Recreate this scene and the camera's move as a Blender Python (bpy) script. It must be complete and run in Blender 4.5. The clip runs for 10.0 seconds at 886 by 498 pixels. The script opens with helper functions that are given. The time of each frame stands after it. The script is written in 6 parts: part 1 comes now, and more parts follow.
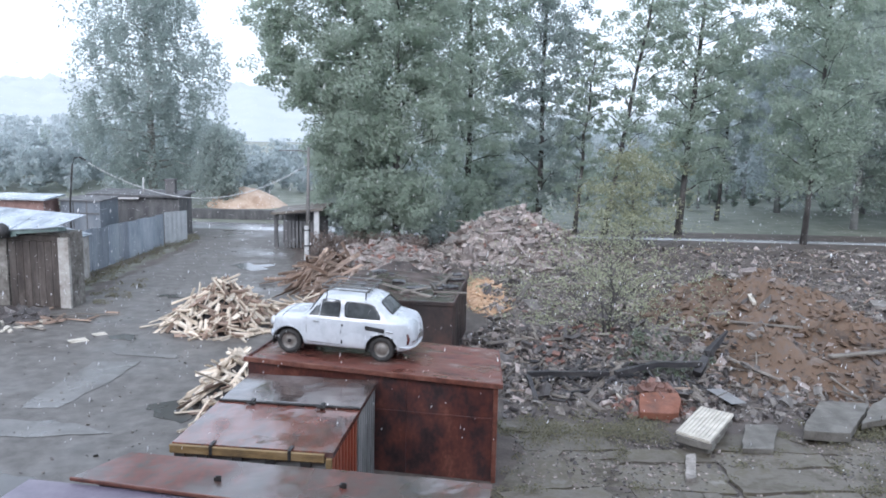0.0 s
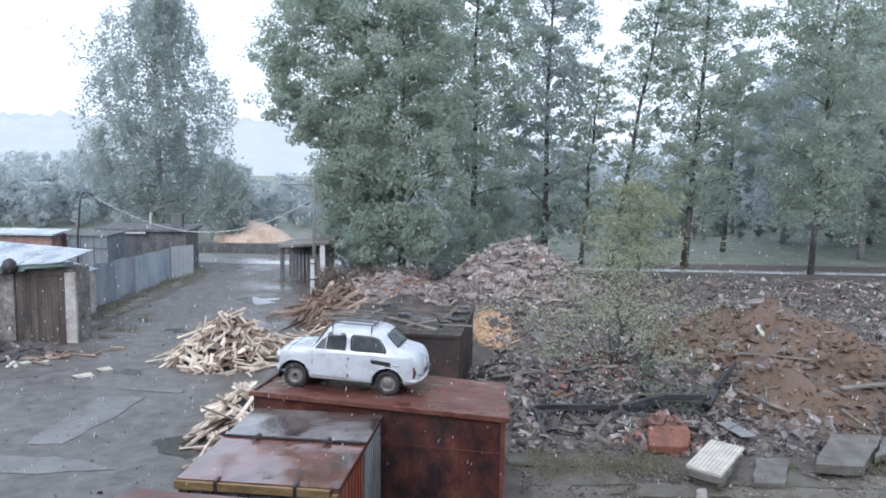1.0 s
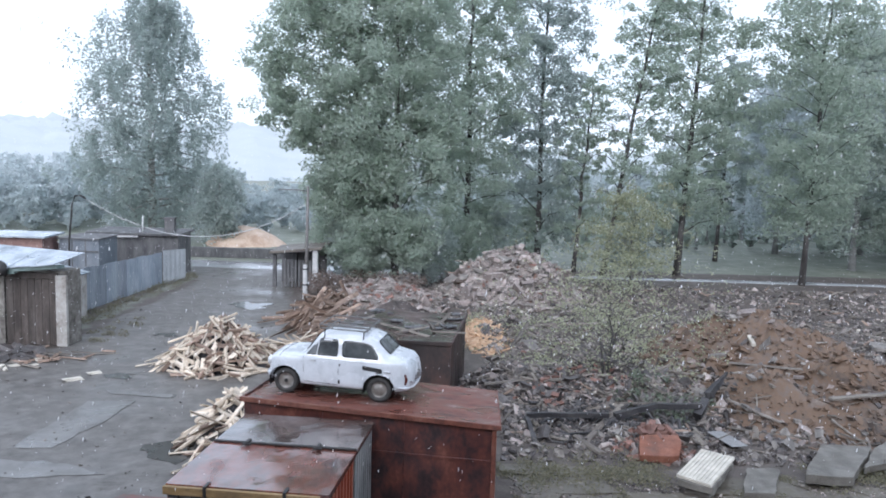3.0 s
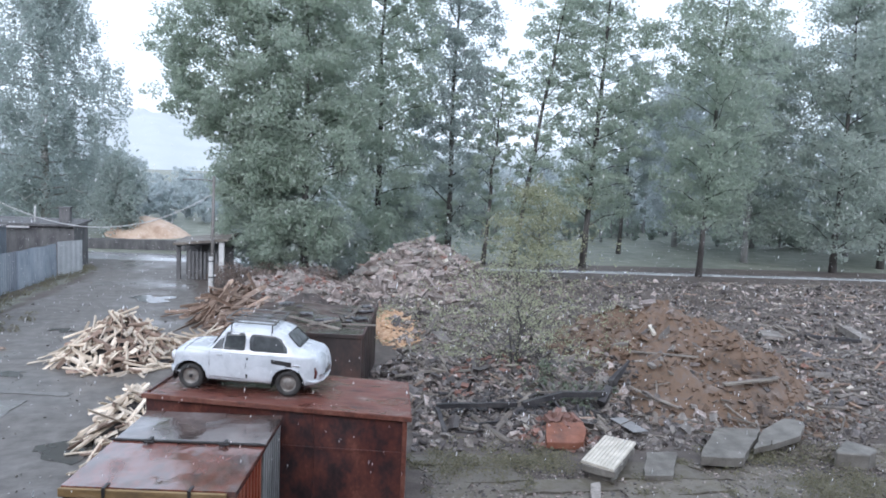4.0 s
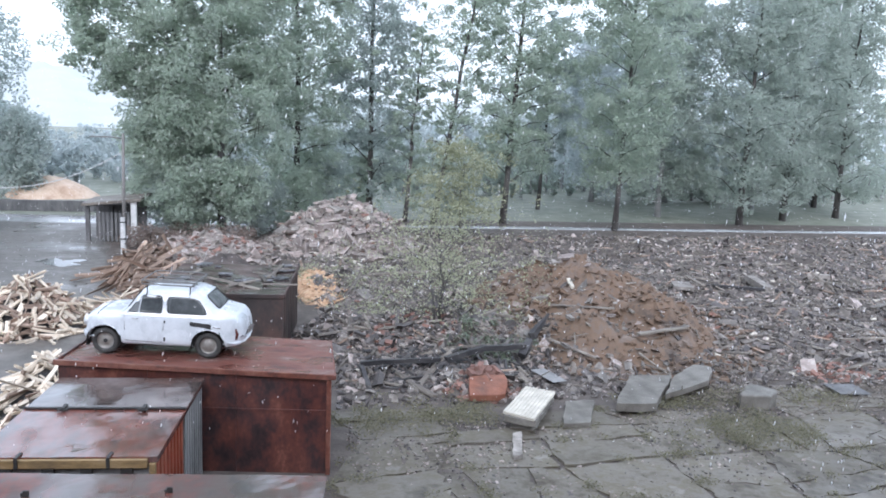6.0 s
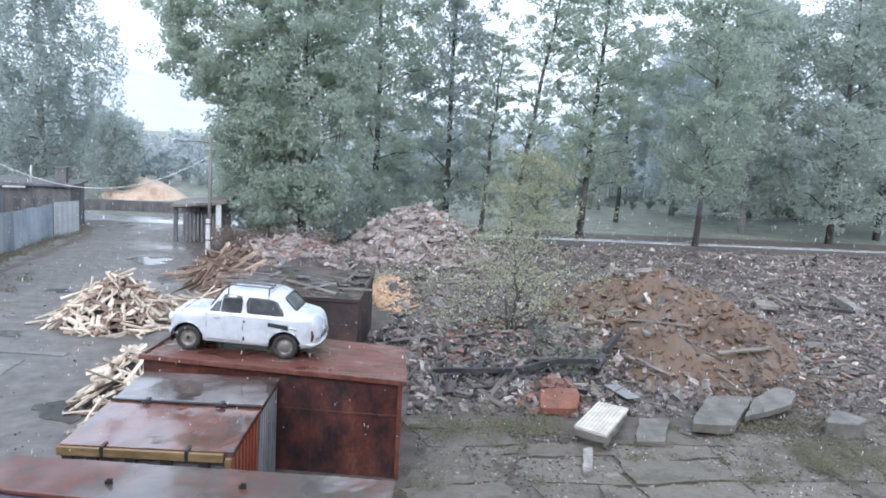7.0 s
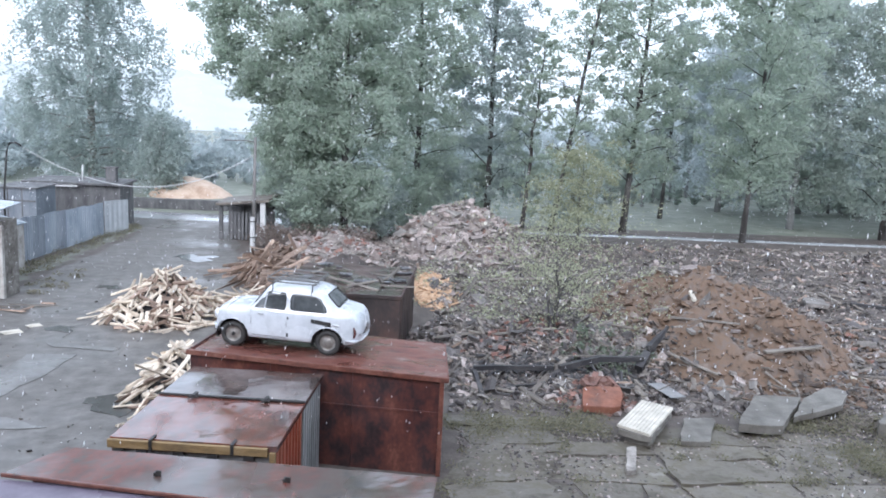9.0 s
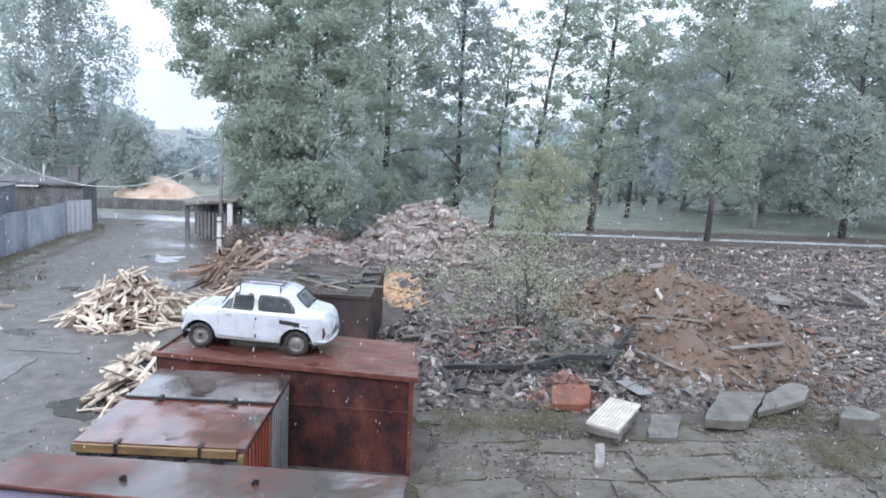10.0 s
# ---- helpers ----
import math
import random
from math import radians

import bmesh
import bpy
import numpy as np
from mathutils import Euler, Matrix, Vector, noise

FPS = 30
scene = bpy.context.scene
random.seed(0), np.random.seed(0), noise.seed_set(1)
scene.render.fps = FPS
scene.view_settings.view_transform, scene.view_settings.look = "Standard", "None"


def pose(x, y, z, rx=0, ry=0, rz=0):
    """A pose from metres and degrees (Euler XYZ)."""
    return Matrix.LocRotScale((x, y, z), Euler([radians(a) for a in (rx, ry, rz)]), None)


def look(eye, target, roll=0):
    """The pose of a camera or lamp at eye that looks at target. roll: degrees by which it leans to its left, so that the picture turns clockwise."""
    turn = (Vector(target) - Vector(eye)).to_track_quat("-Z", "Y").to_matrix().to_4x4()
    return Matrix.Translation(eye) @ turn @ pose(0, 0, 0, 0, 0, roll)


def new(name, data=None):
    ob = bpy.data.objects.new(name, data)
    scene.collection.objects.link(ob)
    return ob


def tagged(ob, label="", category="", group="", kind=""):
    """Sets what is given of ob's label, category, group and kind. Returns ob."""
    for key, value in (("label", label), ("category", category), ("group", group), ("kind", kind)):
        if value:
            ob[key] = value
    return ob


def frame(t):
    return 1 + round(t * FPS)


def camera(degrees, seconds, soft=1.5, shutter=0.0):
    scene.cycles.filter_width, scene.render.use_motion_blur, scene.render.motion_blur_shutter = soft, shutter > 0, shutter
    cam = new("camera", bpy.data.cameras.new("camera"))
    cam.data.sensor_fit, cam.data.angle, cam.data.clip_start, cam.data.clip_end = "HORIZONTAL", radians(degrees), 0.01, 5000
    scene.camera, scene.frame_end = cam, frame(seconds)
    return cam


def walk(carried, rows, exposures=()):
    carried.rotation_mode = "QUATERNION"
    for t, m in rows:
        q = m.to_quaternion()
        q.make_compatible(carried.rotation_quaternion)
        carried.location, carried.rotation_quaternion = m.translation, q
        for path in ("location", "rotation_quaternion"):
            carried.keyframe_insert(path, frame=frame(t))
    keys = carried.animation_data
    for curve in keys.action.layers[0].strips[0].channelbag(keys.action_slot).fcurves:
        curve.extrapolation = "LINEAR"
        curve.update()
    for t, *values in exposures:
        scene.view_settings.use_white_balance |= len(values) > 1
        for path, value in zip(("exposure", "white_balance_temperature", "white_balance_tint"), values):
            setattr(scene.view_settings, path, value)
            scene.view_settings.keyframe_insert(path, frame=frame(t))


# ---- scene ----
cam = camera(59.77, 10.0, soft=1.8)
EYE = (0.0, 0.0, 6.85)
# seconds, yaw to the left, pitch, roll to the left
TURNS = [
    (0.0, 0.00, -9.00, 1.30),
    (0.5, 0.91, -7.50, 0.87),
    (1.0, 0.48, -6.58, 0.91),
    (1.5, 0.56, -5.98, 1.17),
    (2.0, 1.01, -5.63, 1.14),
    (2.2, 0.95, -5.33, 1.18),
    (3.3, -1.21, -6.24, 1.86),
    (3.5, -2.53, -6.24, 1.97),
    (4.0, -6.70, -6.41, 2.44),
    (4.5, -10.67, -6.97, 3.09),
    (5.0, -14.17, -8.12, 3.08),
    (5.2, -14.38, -8.31, 3.02),
    (6.3, -11.09, -9.51, 2.49),
    (6.5, -9.69, -9.03, 2.83),
    (7.0, -7.03, -8.94, 3.26),
    (7.5, -4.48, -9.28, 2.86),
    (8.0, -4.45, -10.57, 2.85),
    (8.5, -4.54, -10.23, 2.81),
    (9.0, -3.93, -9.31, 2.71),
    (9.5, -4.36, -9.02, 2.67),
    (10.0, -6.25, -9.24, 2.84),
]


def turned(yaw, pitch, roll):
    """A camera pose at the one window from which the yard is watched."""
    y, p = radians(yaw), radians(pitch)
    ahead = Vector((-math.sin(y) * math.cos(p), math.cos(y) * math.cos(p), math.sin(p)))
    return look(EYE, Vector(EYE) + ahead, roll)


walk(cam, [(t, turned(y, p, r)) for t, y, p, r in TURNS], [(0.0, 0.52, 5910, 15), (1.0, 0.42, 5910, 15), (3.5, 0.43, 5910, 15), (5.0, 0.62, 5910, 15), (6.5, 0.75, 5910, 15), (10.0, 0.77, 5910, 15)])

# ---- sky and light: overcast, pale, with a hidden high sun ----
world = bpy.data.worlds.new("overcast_sky")
scene.world = world
world.use_nodes = True
wn, wl = world.node_tree.nodes, world.node_tree.links
sky = wn.new("ShaderNodeTexSky")
sky.sky_type = "NISHITA"
sky.sun_disc = False
sky.sun_elevation, sky.sun_rotation = radians(33), radians(195)
sky.dust_density = 4.0
sky_dim = wn.new("ShaderNodeVectorMath")
sky_dim.operation = "SCALE"
sky_dim.inputs["Scale"].default_value = 0.09
cloud = wn.new("ShaderNodeMix")
cloud.data_type = "RGBA"
cloud.inputs[0].default_value = 0.88
cloud.inputs[7].default_value = (0.80, 0.89, 0.97, 1)
wl.new(sky.outputs[0], sky_dim.inputs[0])
wl.new(sky_dim.outputs[0], cloud.inputs[6])
wl.new(cloud.outputs[2], wn["Background"].inputs[0])
wn["Background"].inputs[1].default_value = 1.32

sun = new("sun", bpy.data.lights.new("sun", "SUN"))
sun.data.energy, sun.data.angle, sun.data.color = 1.5, radians(50), (1.0, 0.98, 0.96)
sun.matrix_basis = look((-20, -60, 50), (0, 15, 0))

# ---- building helpers ----
rng = random.Random(7)


class Build:
    """Vertices and faces of one mesh."""

    def __init__(self):
        self.v, self.f = [], []

    def add(self, vs, fs):
        n = len(self.v)
        self.v += [tuple(p) for p in vs]
        self.f += [tuple(n + i for i in f) for f in fs]
        return self

    def box(self, x0, y0, z0, x1, y1, z1, m=None):
        vs = [Vector(p) for p in ((x0, y0, z0), (x1, y0, z0), (x1, y1, z0), (x0, y1, z0), (x0, y0, z1), (x1, y0, z1), (x1, y1, z1), (x0, y1, z1))]
        if m:
            vs = [m @ p for p in vs]
        return self.add(vs, [(3, 2, 1, 0), (4, 5, 6, 7), (0, 1, 5, 4), (1, 2, 6, 5), (2, 3, 7, 6), (3, 0, 4, 7)])

    def slab(self, corners, thick):
        """A slab whose upper face has the given corners, counter-clockwise from above."""
        n = len(corners)
        vs = [Vector(c) for c in corners] + [Vector(c) - Vector((0, 0, thick)) for c in corners]
        return self.add(vs, [tuple(range(n)), tuple(range(2 * n - 1, n - 1, -1))] + [(i, n + i, n + (i + 1) % n, (i + 1) % n) for i in range(n)])

    def tube(self, points, radii, sides=6, cap=True):
        points = [Vector(p) for p in points]
        if not hasattr(radii, "__len__"):
            radii = [radii] * len(points)
        rings = []
        for i, p in enumerate(points):
            d = (points[min(i + 1, len(points) - 1)] - points[max(i - 1, 0)]).normalized()
            a = d.orthogonal() if abs(d.z) < 0.9 else d.cross(Vector((0, 1, 0)))
            a.normalize()
            b = d.cross(a)
            rings.append([p + radii[i] * (math.cos(k * math.tau / sides) * a + math.sin(k * math.tau / sides) * b) for k in range(sides)])
        vs = [q for r in rings for q in r]
        fs = [(i * sides + k, i * sides + (k + 1) % sides, (i + 1) * sides + (k + 1) % sides, (i + 1) * sides + k) for i in range(len(points) - 1) for k in range(sides)]
        if cap:
            fs += [tuple(range(sides - 1, -1, -1)), tuple((len(points) - 1) * sides + k for k in range(sides))]
        return self.add(vs, fs)

    def grid(self, fn, nu, nv):
        vs = [fn(i / nu, j / nv) for j in range(nv + 1) for i in range(nu + 1)]
        w = nu + 1
        return self.add(vs, [(j * w + i, j * w + i + 1, (j + 1) * w + i + 1, (j + 1) * w + i) for j in range(nv) for i in range(nu)])

    def disc(self, c, axis_y, r0, r1, n=24, depth=0.0):
        """A ring or disc in the x-z plane at y = axis_y, bulging by depth towards -y."""
        cx, cz = c
        vs = [(cx + r * math.cos(k * math.tau / n), axis_y - (depth if r == r0 else 0), cz + r * math.sin(k * math.tau / n)) for r in (r0, r1) for k in range(n)]
        fs = [(k, (k + 1) % n, n + (k + 1) % n, n + k) for k in range(n)]
        if r0 < 0.03:
            fs.append(tuple(range(n - 1, -1, -1)))
        return self.add(vs, fs)

    def mesh(self, name, smooth=False):
        me = bpy.data.meshes.new(name)
        me.from_pydata(self.v, [], self.f)
        if smooth:
            me.shade_smooth()
        return me


def part(name, b, material, parent=None, label="", smooth=False, bevel=0.0, fix=False):
    me = b if isinstance(b, bpy.types.Mesh) else b.mesh(name, smooth)
    if not me.materials:
        me.materials.append(material)
    if fix:
        bm = bmesh.new()
        bm.from_mesh(me)
        bmesh.ops.recalc_face_normals(bm, faces=bm.faces)
        bm.to_mesh(me)
        bm.free()
    ob = new(name, me)
    if parent:
        ob.parent = parent
    if bevel:
        mod = ob.modifiers.new("worn_edges", "BEVEL")
        mod.width, mod.segments, mod.limit_method = bevel, 2, "ANGLE"
    if label:
        tagged(ob, label)
    return ob


def thing(name, m, label, category, group="", kind=""):
    ob = new(name)
    ob.matrix_basis = m
    ob.empty_display_size = 0.3
    return tagged(ob, label, category, group, kind)


# ---- materials ----
def shader(name):
    m = bpy.data.materials.new(name)
    m.use_nodes = True
    return m, m.node_tree.nodes, m.node_tree.links, m.node_tree.nodes["Principled BSDF"]


def surface(name, colours, scale=3.0, rough=(0.5, 0.8), bump=0.2, stretch=(1, 1, 1), metal=0.0, vary=0.0, fine=9.0, wet=0.0, local=True, spec=0.5, rscale=0.6):
    """A weathered surface: two scales of noise run through the colours, a gloss that varies, and a fine relief.
    vary: how much one object or loose piece differs from the next in brightness."""
    m, n, l, p = shader(name)
    if local:
        co = n.new("ShaderNodeTexCoord").outputs["Object"]
    else:
        co = n.new("ShaderNodeNewGeometry").outputs["Position"]
    mp = n.new("ShaderNodeMapping")
    mp.inputs["Scale"].default_value = stretch
    l.new(co, mp.inputs[0])
    big, small = n.new("ShaderNodeTexNoise"), n.new("ShaderNodeTexNoise")
    big.inputs["Scale"].default_value, big.inputs["Detail"].default_value, big.inputs["Roughness"].default_value = scale, 6, 0.65
    small.inputs["Scale"].default_value, small.inputs["Detail"].default_value = scale * fine, 4
    for t in (big, small):
        l.new(mp.outputs[0], t.inputs["Vector"])
    mix = n.new("ShaderNodeMath")
    mix.operation = "MULTIPLY_ADD"
    mix.inputs[1].default_value = 0.35
    l.new(small.outputs[0], mix.inputs[0])
    half = n.new("ShaderNodeMath")
    half.operation = "MULTIPLY_ADD"
    half.inputs[1].default_value, half.inputs[2].default_value = 1.3, -0.325
    l.new(big.outputs[0], half.inputs[0])
    l.new(half.outputs[0], mix.inputs[2])
    ramp = n.new("ShaderNodeValToRGB")
    e = ramp.color_ramp.elements
    while len(e) < len(colours):
        e.new(0.5)
    for i, c in enumerate(colours):
        e[i].position = 0.25 + 0.5 * i / max(1, len(colours) - 1)
        e[i].color = (*c, 1)
    l.new(mix.outputs[0], ramp.inputs[0])
    out = ramp.outputs[0]
    if vary:
        info, geo = n.new("ShaderNodeObjectInfo"), n.new("ShaderNodeNewGeometry")
        s = n.new("ShaderNodeMath")
        s.operation = "ADD"
        l.new(info.outputs["Random"], s.inputs[0])
        l.new(geo.outputs["Random Per Island"], s.inputs[1])
        fr = n.new("ShaderNodeMath")
        fr.operation = "FRACT"
        l.new(s.outputs[0], fr.inputs[0])
        rg = n.new("ShaderNodeMapRange")
        rg.inputs[3].default_value, rg.inputs[4].default_value = 1 - vary, 1 + vary
        l.new(fr.outputs[0], rg.inputs[0])
        sc = n.new("ShaderNodeVectorMath")
        sc.operation = "SCALE"
        l.new(out, sc.inputs[0])
        l.new(rg.outputs[0], sc.inputs["Scale"])
        out = sc.outputs[0]
    l.new(out, p.inputs["Base Color"])
    gl = n.new("ShaderNodeTexNoise")
    gl.inputs["Scale"].default_value, gl.inputs["Detail"].default_value = scale * rscale, 4
    l.new(mp.outputs[0], gl.inputs["Vector"])
    rr = n.new("ShaderNodeMapRange")
    rr.inputs[1].default_value, rr.inputs[2].default_value = 0.36, 0.64
    rr.inputs[3].default_value, rr.inputs[4].default_value = rough
    l.new(gl.outputs[0], rr.inputs[0])
    l.new(rr.outputs[0], p.inputs["Roughness"])
    p.inputs["Metallic"].default_value = metal
    p.inputs["Specular IOR Level"].default_value = spec
    if wet:
        film = n.new("ShaderNodeMapRange")
        film.inputs[1].default_value, film.inputs[2].default_value = 0.42, 0.58
        film.inputs[3].default_value, film.inputs[4].default_value = wet, 0.0
        l.new(gl.outputs[0], film.inputs[0])
        l.new(film.outputs[0], p.inputs["Coat Weight"])
        p.inputs["Coat Roughness"].default_value, p.inputs["Coat IOR"].default_value = 0.08, 1.9
    if bump:
        b = n.new("ShaderNodeBump")
        b.inputs["Strength"].default_value, b.inputs["Distance"].default_value = bump, 0.02
        l.new(mix.outputs[0], b.inputs["Height"])
        l.new(b.outputs[0], p.inputs["Normal"])
    return m


def leaf_material(name, dark, light, through_light=0.35):
    """Leaves that differ one by one, half see-through to light."""
    m, n, l, p = shader(name)
    geo, ramp = n.new("ShaderNodeNewGeometry"), n.new("ShaderNodeValToRGB")
    ramp.color_ramp.elements[0].color, ramp.color_ramp.elements[1].color = (*dark, 1), (*light, 1)
    l.new(geo.outputs["Random Per Island"], ramp.inputs[0])
    l.new(ramp.outputs[0], p.inputs["Base Color"])
    p.inputs["Roughness"].default_value = 0.42
    p.inputs["Specular IOR Level"].default_value = 0.8
    tr, mx = n.new("ShaderNodeBsdfTranslucent"), n.new("ShaderNodeMixShader")
    l.new(ramp.outputs[0], tr.inputs[0])
    mx.inputs[0].default_value = through_light
    l.new(p.outputs[0], mx.inputs[1])
    l.new(tr.outputs[0], mx.inputs[2])
    l.new(mx.outputs[0], n["Material Output"].inputs[0])
    return m


RUST_WET = surface("wet_rusty_red_sheet", [(0.045, 0.024, 0.022), (0.115, 0.045, 0.036), (0.165, 0.062, 0.045), (0.13, 0.066, 0.056), (0.27, 0.2, 0.175)], 1.9, (0.1, 0.55), 0.25, wet=0.55, fine=9, stretch=(0.7, 1.4, 1))
RUST_ROOF = surface("faded_red_roof_paint", [(0.034, 0.026, 0.025), (0.075, 0.035, 0.028), (0.16, 0.05, 0.034), (0.10, 0.066, 0.064), (0.20, 0.105, 0.09)], 0.9, (0.06, 0.55), 0.14, wet=0.6, fine=12, rscale=0.9, stretch=(1.3, 0.6, 1))
RUST_MUD = surface("muddy_rust_roof", [(0.04, 0.032, 0.03), (0.075, 0.055, 0.046), (0.075, 0.04, 0.033), (0.13, 0.042, 0.03), (0.066, 0.056, 0.048), (0.10, 0.084, 0.074)], 0.6, (0.08, 0.6), 0.14, wet=0.5, fine=12, rscale=0.9, stretch=(0.9, 0.6, 1))
RUST_DARK = surface("dark_rust_roof", [(0.025, 0.02, 0.019), (0.06, 0.045, 0.04), (0.10, 0.072, 0.064), (0.15, 0.125, 0.12)], 0.9, (0.08, 0.5), 0.12, wet=0.7, fine=12, rscale=0.9)
RUST_WALL = surface("rust_streaked_maroon_wall", [(0.016, 0.011, 0.012), (0.034, 0.019, 0.02), (0.07, 0.026, 0.023), (0.105, 0.036, 0.027), (0.17, 0.07, 0.05)], 2.0, (0.3, 0.65), 0.35, (1.0, 1.0, 0.7), fine=7)
RUST_BLACK = surface("blackened_rusty_steel", [(0.014, 0.012, 0.012), (0.035, 0.025, 0.023), (0.075, 0.042, 0.035)], 1.0, (0.3, 0.65), 0.15, (1.0, 1.0, 0.6), fine=10)
RUST_LIP = surface("orange_rust_edge", [(0.06, 0.025, 0.02), (0.14, 0.05, 0.034), (0.19, 0.09, 0.065)], 4, (0.3, 0.6), 0.2)
GREY_SHEET = surface("grey_corrugated_sheet", [(0.10, 0.10, 0.10), (0.2, 0.2, 0.2), (0.27, 0.26, 0.25)], 2, (0.35, 0.6), 0.1, (1, 1, 0.4))
RED_SHEET = surface("red_corrugated_sheet", [(0.11, 0.03, 0.022), (0.26, 0.06, 0.035), (0.3, 0.1, 0.06)], 2, (0.3, 0.55), 0.1, (1, 1, 0.4))
OCHRE = surface("ochre_painted_timber", [(0.10, 0.07, 0.04), (0.23, 0.15, 0.065), (0.32, 0.23, 0.13)], 5, (0.4, 0.7), 0.2, (0.3, 1, 1))
DARK_IRON = surface("blackened_iron", [(0.012, 0.012, 0.013), (0.04, 0.037, 0.035)], 8, (0.4, 0.7), 0.2)
FRESH_WOOD = surface("fresh_sawn_wood", [(0.3, 0.235, 0.175), (0.56, 0.48, 0.38), (0.7, 0.63, 0.54)], 6, (0.5, 0.8), 0.2, (0.25, 1, 1), vary=0.36)
OLD_WOOD = surface("weathered_brown_plank", [(0.11, 0.075, 0.055), (0.23, 0.16, 0.12), (0.34, 0.26, 0.2)], 5, (0.5, 0.8), 0.25, (0.25, 1, 1), vary=0.3)
GREY_WOOD = surface("grey_wet_wood", [(0.06, 0.05, 0.045), (0.14, 0.12, 0.1), (0.22, 0.2, 0.17)], 5, (0.45, 0.8), 0.3, (0.25, 1, 1), vary=0.35)
BLACK_WOOD = surface("charred_beam", [(0.012, 0.012, 0.014), (0.035, 0.033, 0.035), (0.07, 0.065, 0.06)], 5, (0.4, 0.75), 0.4, (0.3, 1, 1))
CONCRETE = surface("broken_concrete", [(0.105, 0.094, 0.083), (0.19, 0.172, 0.155), (0.31, 0.285, 0.26)], 3, (0.55, 0.85), 0.35, vary=0.3)
PAVE = surface("mossy_broken_paving", [(0.036, 0.028, 0.02), (0.08, 0.068, 0.048), (0.13, 0.116, 0.096), (0.10, 0.086, 0.058), (0.175, 0.16, 0.14)], 1.0, (0.3, 0.75), 1.0, vary=0.14, fine=7, local=False)
SLAB = surface("wet_concrete_slab", [(0.085, 0.077, 0.066), (0.14, 0.129, 0.112), (0.2, 0.187, 0.166)], 2.2, (0.3, 0.7), 0.25, vary=0.1, fine=16)
WHITE_SLAB = surface("white_ribbed_slab", [(0.42, 0.39, 0.33), (0.62, 0.58, 0.5)], 4, (0.45, 0.7), 0.15)
BRICK = surface("broken_red_brick", [(0.11, 0.058, 0.046), (0.185, 0.095, 0.073), (0.26, 0.165, 0.138)], 5, (0.6, 0.85), 0.3, vary=0.3)
MASONRY = surface("orange_red_masonry", [(0.10, 0.045, 0.03), (0.18, 0.068, 0.04), (0.24, 0.10, 0.062)], 3, (0.5, 0.8), 0.4, fine=7)
BRICK_PALE = surface("dusty_pinkish_rubble", [(0.17, 0.14, 0.125), (0.28, 0.235, 0.215), (0.40, 0.36, 0.335)], 4, (0.6, 0.85), 0.35, vary=0.35)
SLATE = surface("dark_wet_rubble", [(0.036, 0.031, 0.03), (0.08, 0.07, 0.067), (0.15, 0.135, 0.128)], 4, (0.35, 0.75), 0.35, vary=0.4)
SOIL = surface("reddish_clay_soil", [(0.056, 0.041, 0.033), (0.108, 0.075, 0.053), (0.146, 0.093, 0.06), (0.125, 0.096, 0.078), (0.195, 0.15, 0.12)], 1.3, (0.6, 0.9), 0.7, local=False, fine=11)
HEAP = surface("rubble_bed", [(0.10, 0.085, 0.075), (0.20, 0.17, 0.15), (0.32, 0.28, 0.25)], 1.6, (0.6, 0.9), 0.9, local=False, fine=8)
CHIPS = surface("orange_wood_chips", [(0.26, 0.15, 0.09), (0.42, 0.27, 0.16), (0.55, 0.42, 0.3)], 5, (0.7, 0.95), 0.4, vary=0.35)
SAWDUST = surface("orange_sawdust", [(0.36, 0.25, 0.18), (0.51, 0.385, 0.295), (0.61, 0.49, 0.395)], 0.8, (0.7, 0.95), 0.4, local=False)
BARK = surface("grey_brown_bark", [(0.028, 0.025, 0.024), (0.068, 0.063, 0.059), (0.13, 0.124, 0.118)], 2.5, (0.6, 0.9), 0.6, (1, 1, 0.3))
BIRCH_BARK = surface("birch_bark", [(0.07, 0.065, 0.06), (0.3, 0.29, 0.27), (0.5, 0.48, 0.45)], 1.6, (0.5, 0.8), 0.3, (1, 1, 2.5))
# tree leaf colours lifted well above real foliage to stand in for haze
LEAF = leaf_material("poplar_leaves", (0.385, 0.45, 0.375), (0.465, 0.535, 0.445), 0.7)
LEAF_BIRCH = leaf_material("birch_leaves", (0.385, 0.44, 0.415), (0.455, 0.515, 0.485), 0.7)
LEAF_MIST = leaf_material("mist_paled_leaves", (0.41, 0.465, 0.415), (0.47, 0.53, 0.475), 0.7)
# farthest leaves and bark: haze put into the base colour, palest of all
LEAF_HAZE = leaf_material("haze_paled_leaves", (0.55, 0.60, 0.605), (0.59, 0.64, 0.645), 0.75)
BARK_HAZE = surface("haze_paled_bark", [(0.2, 0.2, 0.2), (0.3, 0.3, 0.3)], 2.5, (0.6, 0.9), 0.3)
LEAF_YOUNG = leaf_material("young_yellow_green_leaves", (0.25, 0.265, 0.165), (0.38, 0.395, 0.262), 0.5)
LEAF_WEED = leaf_material("dark_weeds", (0.09, 0.115, 0.075), (0.16, 0.19, 0.13))
LEAF_DRY = leaf_material("dry_verge_grass", (0.12, 0.115, 0.07), (0.22, 0.2, 0.13))
LEAF_BROWN = leaf_material("withered_brush", (0.12, 0.09, 0.075), (0.24, 0.185, 0.155))
MOSS = leaf_material("moss_and_grass", (0.115, 0.11, 0.06), (0.21, 0.195, 0.12))

# ---- ground: one sheet to the horizon, with a wet lane, a rubble field and grass behind ----
def fbm(x, y, s, seed=0.0):
    return noise.fractal(Vector((x * s, y * s, seed)), 1.0, 2.0, 4)


